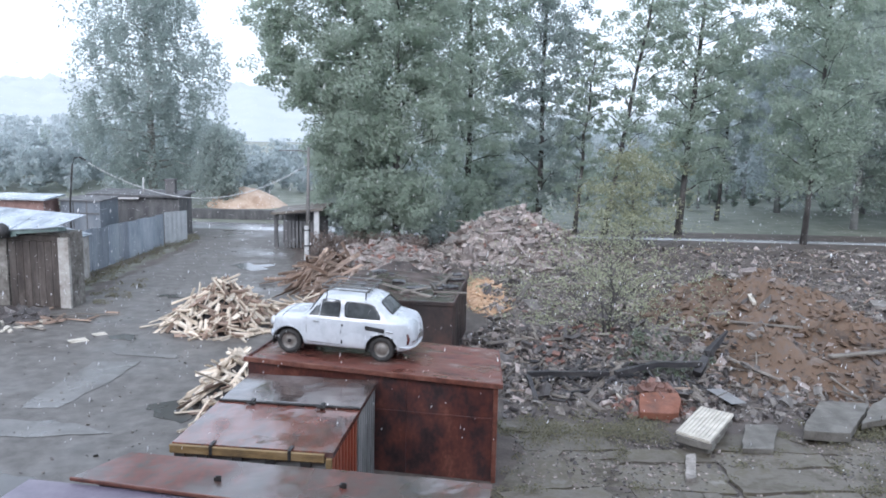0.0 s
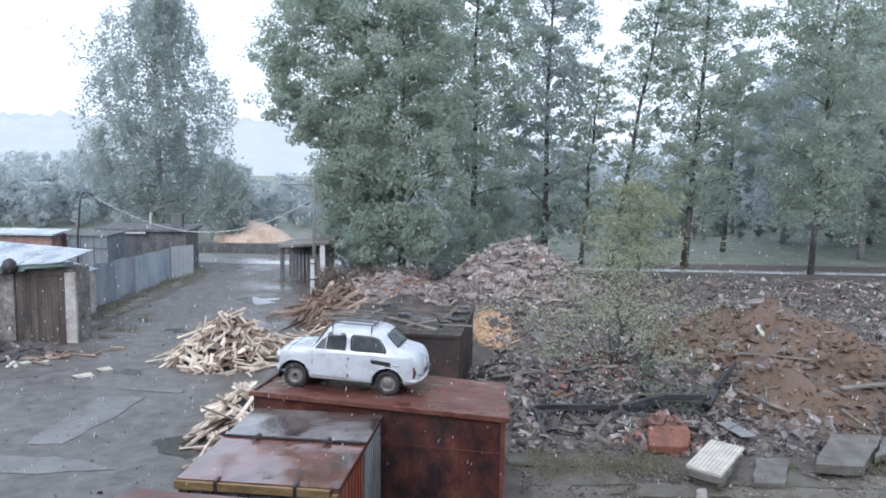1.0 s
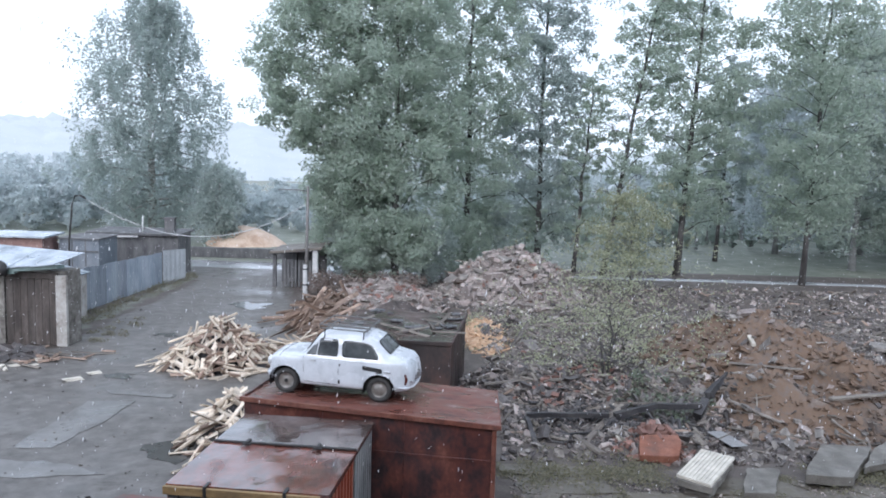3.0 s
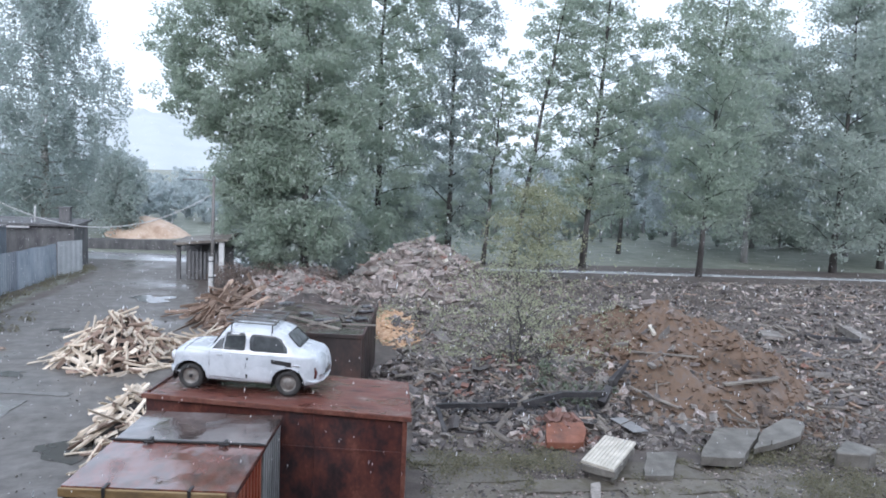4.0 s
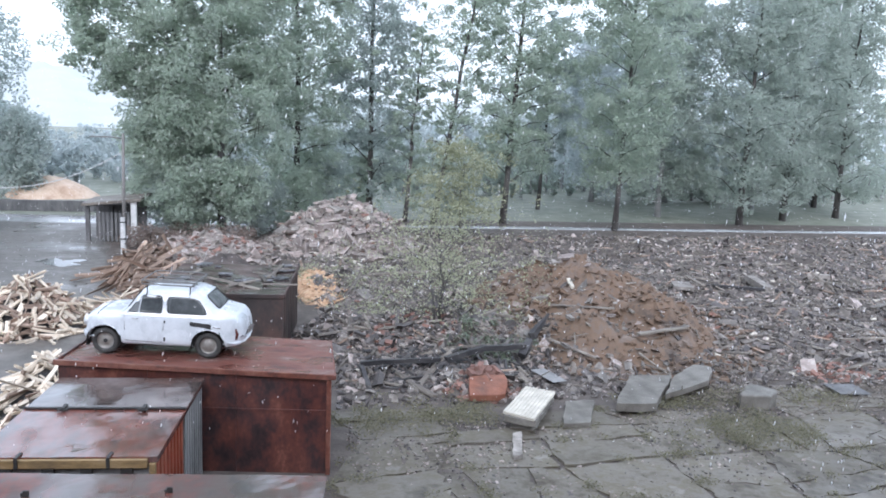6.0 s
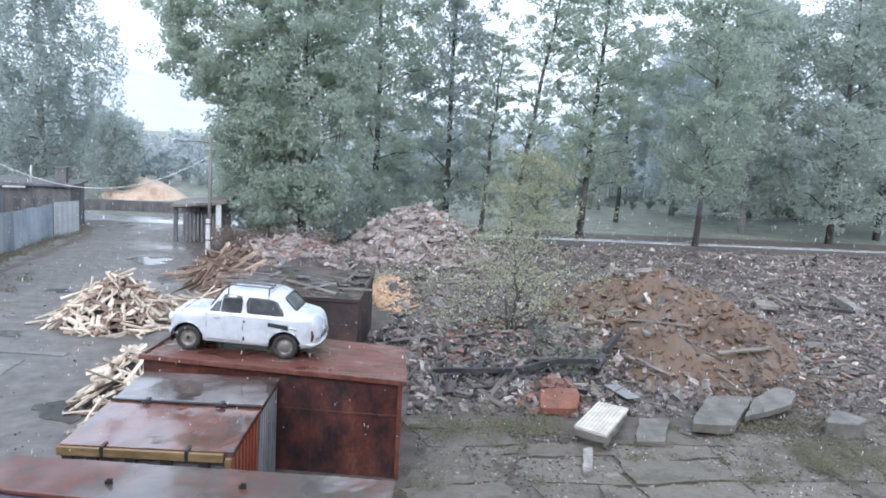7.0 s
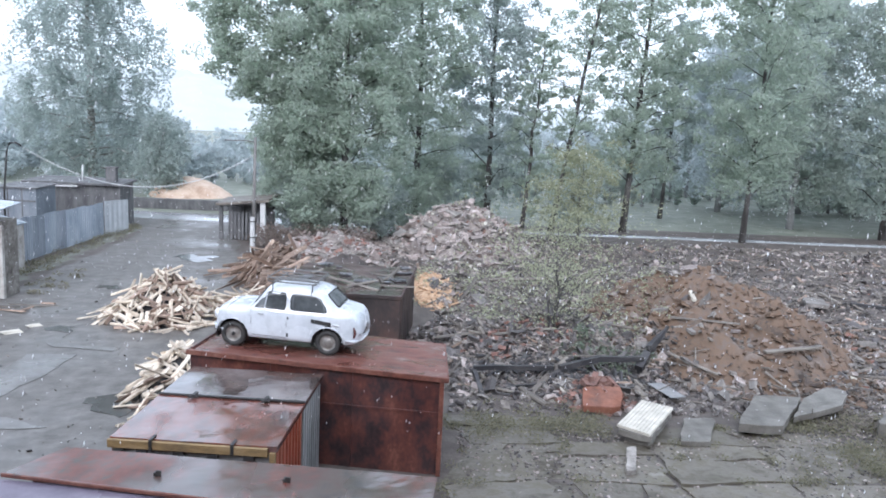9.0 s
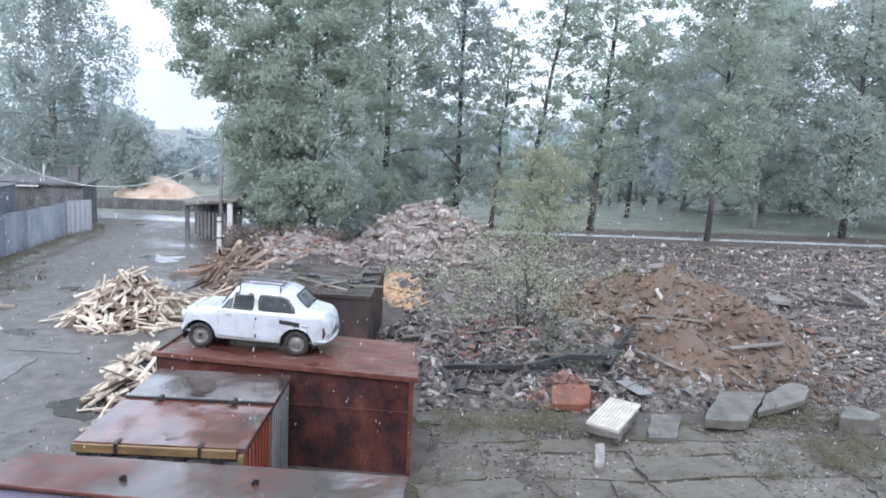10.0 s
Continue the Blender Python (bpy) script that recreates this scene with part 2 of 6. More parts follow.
def lane_right(y):
    return float(np.interp(y, [0, 17, 24, 32, 38, 46, 50], [-3.2, -3.6, -4.2, -6.0, -7.6, -9.0, -6.0]))


def lane_left(y):
    return float(np.interp(y, [0, 24, 27, 31, 44, 50], [-60, -40, -13.6, -13.9, -13.9, -60]))


def ground_height(x, y):
    h = (0.005 if x < -3 else 0.015) * fbm(x, y, 0.25)
    if x > -2.5 and y > 17.5:
        k = min(1, (x + 2.5) / 2) * min(1, (y - 17.5) / 3) * min(1, max(0, (47 - y) / 3))
        h += k * (0.10 + 0.22 * fbm(x, y, 0.32, 3) + 0.12 * fbm(x, y, 1.1, 5))
    if y > 56:
        h += 0.01 * (y - 56) * (1 if y < 120 else 120 / y)
    return h


def steps(fine, a, b, reach, growth=1.35):
    """Grid lines every `fine` metres from a to b and ever wider outwards to `reach`."""
    mid = list(np.arange(a, b + fine / 2, fine))
    lo, hi, d = [], [], fine
    while a - sum(lo) > -reach:
        d *= growth
        lo.append(d)
    d = fine
    while b + sum(hi) < reach:
        d *= growth
        hi.append(d)
    return [a - sum(lo[: i + 1]) for i in range(len(lo))][::-1] + mid + [b + sum(hi[: i + 1]) for i in range(len(hi))]


gx, gy = steps(0.4, -34, 50, 2500), steps(0.4, 4, 62, 2500)
gverts, lane_v, grass_v = [], [], []
for y in gy:
    for x in gx:
        near = -40 < x < 60 and 0 < y < 130
        gverts.append((x, y, ground_height(x, y) if near else (0.01 * 64 if y > 120 else 0.0)))
        r = lane_right(y) + 0.5 * fbm(x, y, 0.4, 9) - x
        lf = x - lane_left(y) - 0.4 * fbm(x, y, 0.5, 11)
        lane_v.append(max(0.0, min(1.0, 0.5 + 0.8 * min(r, lf))) if y < 55 else 0.0)
        verge = max(0.0, min(0.55, 0.9 - abs(x + 14.8) / 0.9 + 0.5 * fbm(x, y, 0.9, 21))) if 30 < y < 46 else 0.0
        grass_v.append(max(verge, max(0.0, min(1.0, (y - 51.5) / 3)), 1.0 if x < -20 and y > 30 else 0.0))
w = len(gx)
ground_mesh = bpy.data.meshes.new("ground")
ground_mesh.from_pydata(gverts, [], [(j * w + i, j * w + i + 1, (j + 1) * w + i + 1, (j + 1) * w + i) for j in range(len(gy) - 1) for i in range(w - 1)])
ground_mesh.shade_smooth()
for key, values in (("lane", lane_v), ("grass", grass_v)):
    ground_mesh.attributes.new(key, "FLOAT", "POINT").data.foreach_set("value", values)


def ground_material():
    m, n, l, p = shader("yard_ground")
    pos = n.new("ShaderNodeNewGeometry").outputs["Position"]

    def tex(scale, detail=5, rough=0.6):
        t = n.new("ShaderNodeTexNoise")
        t.inputs["Scale"].default_value, t.inputs["Detail"].default_value, t.inputs["Roughness"].default_value = scale, detail, rough
        l.new(pos, t.inputs["Vector"])
        return t.outputs[0]

    def ramp(src, stops):
        r = n.new("ShaderNodeValToRGB")
        e = r.color_ramp.elements
        while len(e) < len(stops):
            e.new(0.5)
        for i, (at, c) in enumerate(stops):
            e[i].position, e[i].color = at, (*c, 1)
        l.new(src, r.inputs[0])
        return r.outputs[0]

    def blend(f, a, b):
        x = n.new("ShaderNodeMix")
        x.data_type = "RGBA"
        l.new(f, x.inputs[0])
        l.new(a, x.inputs[6])
        l.new(b, x.inputs[7])
        return x.outputs[2]

    def span(src, a, b, c, d):
        r = n.new("ShaderNodeMapRange")
        for i, v in enumerate((a, b, c, d)):
            r.inputs[i + 1].default_value = v
        l.new(src, r.inputs[0])
        return r.outputs[0]

    def attr(key):
        a = n.new("ShaderNodeAttribute")
        a.attribute_name = key
        return a.outputs["Fac"]

    fine, mid, wide = tex(22, 4), tex(2.2), tex(0.28, 4)
    asphalt = ramp(mid, [(0.3, (0.075, 0.07, 0.063)), (0.5, (0.116, 0.108, 0.099)), (0.7, (0.165, 0.155, 0.143))])
    dirt = ramp(tex(1.3, 8, 0.7), [(0.3, (0.046, 0.037, 0.032)), (0.5, (0.082, 0.067, 0.058)), (0.72, (0.15, 0.128, 0.113))])
    grass = ramp(tex(0.7, 7, 0.7), [(0.3, (0.12, 0.135, 0.10)), (0.5, (0.19, 0.205, 0.165)), (0.7, (0.27, 0.275, 0.23))])
    lane, green = attr("lane"), attr("grass")
    colour = blend(span(green, 0.35, 0.65, 0, 1), blend(span(lane, 0.4, 0.6, 0, 1), dirt, asphalt), grass)
    l.new(colour, p.inputs["Base Color"])
    puddle = span(wide, 0.47, 0.66, 0.62, 0.26)
    dry = n.new("ShaderNodeMath")
    dry.operation = "MULTIPLY_ADD"
    l.new(fine, dry.inputs[0])
    dry.inputs[1].default_value, dry.inputs[2].default_value = 0.3, 0.55
    rough = n.new("ShaderNodeMix")
    l.new(span(lane, 0.4, 0.6, 0, 1), rough.inputs[0])
    l.new(dry.outputs[0], rough.inputs[2])
    l.new(puddle, rough.inputs[3])
    l.new(rough.outputs[0], p.inputs["Roughness"])
    b = n.new("ShaderNodeBump")
    b.inputs["Distance"].default_value = 0.03
    l.new(span(wide, 0.48, 0.58, 0.45, 0.03), b.inputs["Strength"])
    l.new(tex(9, 6), b.inputs["Height"])
    l.new(b.outputs[0], p.inputs["Normal"])
    return m


ground_mesh.materials.append(ground_material())
tagged(new("ground", ground_mesh), "wet yard ground of asphalt, trodden dirt and grass", "ground", kind="structure")

# far road, a wet strip that crosses behind the yard
# base colour lightened to stand in for sky mirrored in the wet road
WET_ROAD = surface("wet_asphalt_sky_pale", [(0.26, 0.265, 0.27), (0.36, 0.365, 0.37)], 0.6, (0.08, 0.3), 0.05, local=False)


def road_point(u, v):
    x = -90 + 200 * u
    mid = float(np.interp(x, [-90, -17, -9, 10, 40, 110], [54, 51.4, 50.6, 49.4, 49.0, 50]))
    wide = float(np.interp(x, [-90, -12, -5, 8, 110], [4.4, 3.6, 2.6, 1.1, 0.9]))
    y = mid + (v - 0.5) * wide + 0.12 * fbm(x, v, 0.3)
    return (x, y, max(ground_height(x, y), 0.0) + 0.06 - 0.08 * (abs(v - 0.5) > 0.4))


tagged(part("road", Build().grid(road_point, 200, 5), WET_ROAD, smooth=True), "wet asphalt road, paled for sky sheen, crossing behind the yard", "road", kind="structure")

# distant wooded hills, the murk put into a pale blue colour and a glow
m, n, l, p = shader("hill_haze_glow")
hn, hr, he, hm = n.new("ShaderNodeTexNoise"), n.new("ShaderNodeValToRGB"), n.new("ShaderNodeEmission"), n.new("ShaderNodeMixShader")
hn.inputs["Scale"].default_value, hn.inputs["Detail"].default_value = 0.06, 6
l.new(n.new("ShaderNodeNewGeometry").outputs["Position"], hn.inputs["Vector"])
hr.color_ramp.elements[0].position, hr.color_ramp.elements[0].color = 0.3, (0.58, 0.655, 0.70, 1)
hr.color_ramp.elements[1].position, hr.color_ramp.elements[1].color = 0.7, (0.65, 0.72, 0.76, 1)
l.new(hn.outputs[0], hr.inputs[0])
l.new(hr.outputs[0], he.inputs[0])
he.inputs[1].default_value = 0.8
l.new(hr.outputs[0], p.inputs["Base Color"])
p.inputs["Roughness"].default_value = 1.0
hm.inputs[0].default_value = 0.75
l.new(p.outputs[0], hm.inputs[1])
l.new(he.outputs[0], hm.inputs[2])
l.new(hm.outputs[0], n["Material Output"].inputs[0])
HILL = m


def hill_point(u, v):
    a = radians(-75 + 150 * u)
    d = 260 + 190 * v
    x, y = d * math.sin(a), d * math.cos(a)
    ridge = float(np.interp(math.degrees(a), [-75, -28, -22, -14, -8, 20, 75], [24, 26, 25, 27, 20, 16, 20]))
    z = ridge * math.sin(v * math.pi * 0.5) + (2.5 * fbm(x, y, 0.03) + 2.0 * fbm(x, y, 0.12) + 1.6 * fbm(x, y, 0.3)) * (0.3 + v)
    return (x, y, z - 1)


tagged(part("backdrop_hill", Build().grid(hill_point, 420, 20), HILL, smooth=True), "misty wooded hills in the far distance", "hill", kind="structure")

# ---- trees ----
def leaf_mesh(name, centres, spread, count, size, seed, flat=0.6, droop=0.0):
    """count leaves round the centres, each a small folded blade."""
    r = np.random.default_rng(seed)
    c = np.array(centres)
    pick = r.integers(0, len(c), count)
    sp = np.array(spread)[pick][:, None] if hasattr(spread, "__len__") else spread
    off = r.normal(0, 1, (count, 3))
    off *= (1.75 * r.random(count) ** 0.4 / np.linalg.norm(off, axis=1))[:, None] * sp * (1, 1, flat)
    if droop:
        off[:, 2] -= r.uniform(0, 1.6 * droop, count)
    p = c[pick] + off
    n = r.normal(0, 0.62, (count, 3)) + (-0.15, -0.6, 0.75)
    n /= np.linalg.norm(n, axis=1)[:, None]
    a = np.cross(n, r.normal(0, 1, (count, 3)))
    a /= np.linalg.norm(a, axis=1)[:, None] + 1e-9
    b = np.cross(n, a)
    s = (size * r.uniform(0.6, 1.5, count))[:, None]
    v = np.stack([p - a * s, p + b * s * 0.5 + n * s * 0.2, p + a * s, p - b * s * 0.5 + n * s * 0.2], 1).reshape(-1, 3)
    me = bpy.data.meshes.new(name)
    i = np.arange(count)[:, None] * 4
    me.from_pydata(v.tolist(), [], (i + np.arange(4)).tolist())
    return me


def tree(base, height, radius, low, leaves, leaf, leaf_mat, bark, label, seed, trunk=0.22, lean=(0.0, 0.0), droop=0.0, profile=None, limbs=26, clump=0.55, sparse=1.0, squash=1.0, category="tree", group="trees behind the yard", name="tree", fill=0, lobes=()):
    """A tapered trunk with limbs and a crown of many small leaves in uneven clumps. low: height at which the crown begins.
    profile: crown radius (as a share) at heights 0 to 1 of the crown."""
    r = random.Random(seed)
    x, y = base
    t = thing(name, pose(x, y, max(0.0, ground_height(x, y)) - 0.05), label, category, group)
    profile = profile or [0.45, 0.85, 1.0, 0.9, 0.65, 0.25]
    bend = [(r.uniform(-0.25, 0.25), r.uniform(-0.25, 0.25)) for _ in range(9)]
    spine = []
    for i in range(9):
        k = i / 8
        spine.append(Vector((lean[0] * k + bend[i][0] * k, lean[1] * k + bend[i][1] * k, height * 0.97 * k)))
    tb = Build()
    flare = [1.35, 1.0, 0.9, 0.8, 0.68, 0.54, 0.4, 0.26, 0.08]
    tb.tube(spine, [trunk * f for f in flare], 8)

    def on_spine(z):
        k = max(0, min(7.999, z / (height * 0.97) * 8))
        i = int(k)
        return spine[i].lerp(spine[i + 1], k - i)

    centres, spread = [], []
    lb = tb
    for i in range(limbs):
        k = (i + r.random()) / limbs
        z0 = low * 0.75 + (height * 0.95 - low * 0.75) * k
        share = float(np.interp(k, np.linspace(0, 1, len(profile)), profile))
        reach = radius * share * r.uniform(0.65, 1.12)
        a = i * 2.4 + r.uniform(-0.5, 0.5)
        start = on_spine(z0)
        up = reach * r.uniform(0.15, 0.6) * (0.3 if droop else 1)
        d = Vector((math.cos(a), math.sin(a) * squash, 0))
        mid = start + d * reach * 0.5 + Vector((0, 0, up * 0.8))
        end = start + d * reach + Vector((0, 0, up - droop * reach * 0.25))
        thick = trunk * (1 - 0.75 * k) * 0.32
        lb.tube([start, mid, end], [thick, thick * 0.6, thick * 0.15], 5, False)
        for j in range(8):
            q = start.lerp(end, 0.25 + 0.8 * (j + r.random()) / 8) + Vector((0, 0, up * 0.35))
            if r.random() < sparse:
                centres.append(q + Vector([r.gauss(0, 0.25 + 0.12 * reach) for _ in range(3)]))
                spread.append(clump * 0.62 * r.uniform(0.45, 1.4))
            if r.random() < 0.3:
                tip = q + Vector([r.gauss(0, 0.5), r.gauss(0, 0.5), r.gauss(0.1, 0.4)])
                lb.tube([start.lerp(end, 0.3 + 0.08 * j), tip], [thick * 0.35, thick * 0.1], 4, False)
    for _ in range(fill):
        k = r.random() ** 0.9
        share = float(np.interp(k, np.linspace(0, 1, len(profile)), profile))
        q = on_spine(low + (height - low) * k)
        a, d = r.uniform(0, math.tau), radius * share * math.sqrt(r.uniform(0.1, 1.0)) * r.uniform(0.75, 1.08)
        centres.append(q + Vector((d * math.cos(a), d * math.sin(a) * squash, r.gauss(0, 0.4))))
        spread.append(clump * 0.62 * r.uniform(0.5, 1.5))
    for lx, ly, lz, lr, ln in lobes:
        heart = Vector((lx, ly, lz))
        root = on_spine(max(low * 0.6, lz - 0.6 * math.hypot(lx, ly)))
        lb.tube([root, root.lerp(heart, 0.55) + Vector((0, 0, 0.3)), heart], [trunk * 0.3, trunk * 0.2, trunk * 0.06], 5, False)
        for _ in range(ln):
            d = Vector([r.gauss(0, 1) for _ in range(3)]).normalized() * lr * r.random() ** 0.45
            centres.append(heart + Vector((d.x, d.y, d.z * 0.8)))
            spread.append(clump * 0.62 * r.uniform(0.5, 1.3))
    part("trunk", tb, bark, t, smooth=True)
    me = leaf_mesh("crown", centres, spread, int(leaves * 1.25), leaf * 0.82, seed, 1.7 if droop else 0.7, droop)
    part("crown", me, leaf_mat, t)
    return t


BIG = "tall poplar with grey bark and dense green leaves"
THIN = "slender tall poplar with sparse wind-blown leaves"
tree((-24.2, 64), 20.5, 6.5, 2.2, 38000, 0.155, LEAF_BIRCH, BIRCH_BARK, "large weeping birch with grey-green hanging foliage", 11, 0.34, droop=0.55, profile=[0.55, 0.9, 1.0, 0.95, 0.72, 0.28], limbs=54, clump=0.6, fill=300)
tree((-17.9, 62), 6.5, 2.2, 2.0, 5000, 0.16, LEAF_BIRCH, BIRCH_BARK, "smaller birch with hanging grey-green foliage", 12, 0.2, droop=0.4, limbs=18)
tree((-5.2, 45), 21.5, 4.6, 3.0, 84000, 0.115, LEAF, BARK, "broad tall maple with dense dark green crown", 13, 0.26, profile=[0.4, 0.55, 0.95, 1.0, 1.0, 0.7], limbs=44, clump=0.72, fill=300,
     lobes=((-4.3, -0.6, 10.2, 1.7, 34), (-4.6, 0.2, 13.2, 1.9, 40), (-3.2, 0.6, 16.2, 2.2, 40), (-2.6, -0.8, 8.6, 1.5, 26), (-1.6, -0.4, 5.2, 1.3, 22), (-1.2, 0.4, 2.4, 1.5, 26), (1.4, -0.6, 3.2, 1.7, 30)))
tree((-2.7, 43.6), 20.5, 4.4, 1.2, 56000, 0.115, LEAF, BARK, BIG, 14, 0.2, limbs=34, clump=0.66, profile=[0.7, 0.9, 1.0, 1.0, 0.8, 0.5], fill=300, lobes=((0.6, -1.0, 3.0, 1.6, 26), (-0.8, -1.2, 6.5, 1.8, 30), (1.8, -0.8, 9.0, 1.9, 30)))
tree((1.5, 51), 23, 4.0, 2.0, 42000, 0.12, LEAF, BARK, BIG, 15, 0.2, limbs=38, clump=0.66, profile=[0.5, 0.8, 1.0, 1.0, 0.9, 0.6], fill=260)
tree((6.8, 55), 24, 3.9, 2.0, 30000, 0.135, LEAF_BIRCH, BARK, BIG, 16, 0.2, limbs=40, clump=0.66, sparse=0.9, profile=[0.7, 0.9, 1.0, 0.9, 0.8, 0.5], fill=240)
tree((8.9, 52), 13.5, 2.2, 2.2, 4800, 0.12, LEAF, BARK, THIN, 17, 0.14, (0.8, 0), limbs=20, clump=0.4, sparse=0.7)
tree((10.6, 50.6), 22, 3.2, 4.0, 9500, 0.12, LEAF, BARK, "slender leaning poplar with sparse wind-blown leaves", 18, 0.16, (3.2, 0), limbs=40, clump=0.45, sparse=0.7)
tree((15.9, 51.9), 24, 4.2, 3.6, 30000, 0.13, LEAF, BARK, BIG, 19, 0.21, (1.2, 0), limbs=44, clump=0.7, sparse=0.85, profile=[0.6, 0.9, 1.0, 1.0, 0.8, 0.6], fill=200)
tree((21.5, 60.5), 16, 3.4, 4.2, 12000, 0.13, LEAF_BIRCH, BARK, THIN, 20, 0.16, (0.6, 0), limbs=26, clump=0.5, sparse=0.7)
tree((22.9, 48.6), 23, 4.1, 3.4, 32000, 0.13, LEAF, BARK, BIG, 21, 0.17, (0.6, 0), limbs=42, clump=0.75, sparse=0.9, profile=[0.6, 0.9, 1.0, 0.9, 0.8, 0.5], fill=240)
# willow crowns and some trunks take the colours paled for haze
for i, (bx, by, hh, rr) in enumerate([(30.5, 57, 18, 4.4), (35, 52.5, 21, 4.6), (41, 55.6, 20, 4.6), (43, 63, 19, 4.5), (37, 68, 19, 5), (29, 67, 15, 4.5), (48, 58, 21, 5), (52, 66, 20, 5)]):
    tree((bx, by), hh, rr, 1.8, 24000, 0.15, LEAF_HAZE if i in (3, 4, 5) else LEAF_MIST, BARK_HAZE if i in (0, 3, 4, 5) else BARK, "leafy roadside willow with a full grey-green crown", 40 + i, 0.22, limbs=36, clump=0.85, profile=[0.6, 0.9, 1.0, 0.9, 0.75, 0.4], fill=170)
# young tree on the rubble and bushes under the tall ones
tree((11.0, 44.6), 5.3, 3.4, 0.6, 5200, 0.09, LEAF_YOUNG, BARK, "young bushy tree with yellow-green leaves behind the rubble", 61, 0.07, limbs=34, clump=0.5, sparse=0.85, fill=40, profile=[0.8, 1.0, 0.9, 0.9, 0.6, 0.35], group="", category="young tree", name="young_tree")
young = tree((4.9, 22.4), 3.9, 3.0, 0.8, 3400, 0.048, LEAF_YOUNG, BARK, "young multi-stemmed tree with sparse yellow-green leaves", 60, 0.05, (0.3, 0.2), limbs=42, clump=0.42, sparse=0.7, fill=40, profile=[0.85, 1.0, 1.0, 0.85, 0.5, 0.25], group="", category="young tree", name="sapling")
sapling_stems = random.Random(3)
for k in range(6):
    a, up = k * 1.05, sapling_stems.uniform(1.8, 2.9)
    out = sapling_stems.uniform(0.4, 1.1)
    part("stem", Build().tube([(0.05 * math.cos(a), 0.05 * math.sin(a), 0), (0.3 * out * math.cos(a), 0.3 * out * math.sin(a), up * 0.5), (out * math.cos(a), out * math.sin(a), up)], [0.04, 0.028, 0.008], 6), BARK, young, smooth=True)
for i, (bx, by, hh, rr) in enumerate([(-5.4, 45, 3.2, 1.5), (-4.4, 43, 2.8, 1.7), (-1.2, 44.5, 3.4, 2.0), (1.0, 47, 3.2, 1.8), (3.5, 52.5, 4.2, 2.0), (6, 56, 4, 2), (13, 54, 2.2, 1.6)]):
    tree((bx, by), hh, rr, 0.3, 5000, 0.10, LEAF if i % 2 else LEAF_BIRCH, BARK, "dense green bush under the tall trees", 70 + i, 0.05, limbs=20, clump=0.4, category="bush", group="bushes under the trees", name="bush")

# far woods, nobody could count them
def woods(name, x0, x1, y0, y1, h0, h1, n, per, size, mat, label, seed, stems=True):
    r = random.Random(seed)
    centres, spread = [], []
    b = Build()
    for _ in range(n):
        x, y, h = r.uniform(x0, x1), r.uniform(y0, y1), r.uniform(h0, h1)
        if stems or h > 10:
            b.tube([(x, y, 0), (x + r.uniform(-0.5, 0.5), y, h * 0.9)], [0.16, 0.04], 5, False)
        for _ in range(22):
            k = r.uniform(0.06, 1)
            q = h * 0.2 * math.sin(min(1, k * 1.4) * 2.4)
            a = r.uniform(0, math.tau)
            centres.append((x + q * math.cos(a), y + q * math.sin(a), h * k))
            spread.append(h * 0.07)
    t = thing(name, pose(0, 0, 0.3), label, "woods", kind="stuff")
    part("trunks", b, BARK_HAZE, t)
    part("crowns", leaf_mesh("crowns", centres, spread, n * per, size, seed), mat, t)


# haze of the distance is painted into these leaf and trunk colours
woods("far_woods", 30, 95, 74, 110, 9, 16, 70, 750, 0.24, LEAF_HAZE, "hazy far woods behind the road trees", 5)
woods("far_woods", 4, 32, 84, 112, 4.5, 8, 46, 600, 0.22, LEAF_HAZE, "low hazy woods beyond the meadow", 15)
woods("far_woods", -85, -27.5, 68, 110, 3.5, 7, 230, 750, 0.2, LEAF_HAZE, "hazy far woods on the slope", 6, False)
woods("roadside_scrub", 8, 75, 66, 84, 1.2, 3.6, 170, 300, 0.16, LEAF_MIST, "grey-green scrub under the roadside trees", 18)
woods("far_scrub", -27, 8, 72, 125, 1.6, 4.5, 190, 420, 0.18, LEAF_HAZE, "hazy scrub on the far slope", 8, False)


# ---- metal garages ----
def frame_at(x, y, angle):
    return pose(x, y, 0, 0, 0, angle)


def corrugated(b, x, y0, y1, z0, z1, pitch=0.16, depth=0.035):
    """An upright ribbed sheet along y."""
    n = int((y1 - y0) / pitch * 4)
    return b.grid(lambda u, v: (x + depth * ((0, 1, 1, 0)[round(u * n) % 4]), y0 + (y1 - y0) * u, z0 + (z1 - z0) * v), n, 1)


def roof_sheet(w, d, z, nx=24, ny=12, dent=0.012, seed=0.0):
    """A slightly dented roof sheet with a turned-down rim."""
    def top(u, v):
        i, j = round(u * (nx + 2)), round(v * (ny + 2))
        rim = i in (0, nx + 2) or j in (0, ny + 2)
        x, y = w * min(nx, max(0, i - 1)) / nx, d * min(ny, max(0, j - 1)) / ny
        return (x, y, z - 0.09 if rim else z + dent * fbm(x, y, 1.3, seed))

    return Build().grid(top, nx + 2, ny + 2)


# front one of the pair: red roof with an ochre beam and two clamps
g = thing("metal_garage", frame_at(-4.12, 11.29, -6.2), "low metal garage with faded red roof and ochre front beam", "garage", "metal garages")
part("roof", roof_sheet(2.55, 1.84, 1.95, seed=1), RUST_ROOF, g, smooth=False)
part("front_beam", Build().box(-0.02, -0.07, 1.80, 2.42, -0.004, 1.93), OCHRE, g, "ochre painted beam", bevel=0.01)
part("front_wall", Build().box(0.04, 0.03, 0, 2.51, 0.07, 1.78), GREY_SHEET, g)
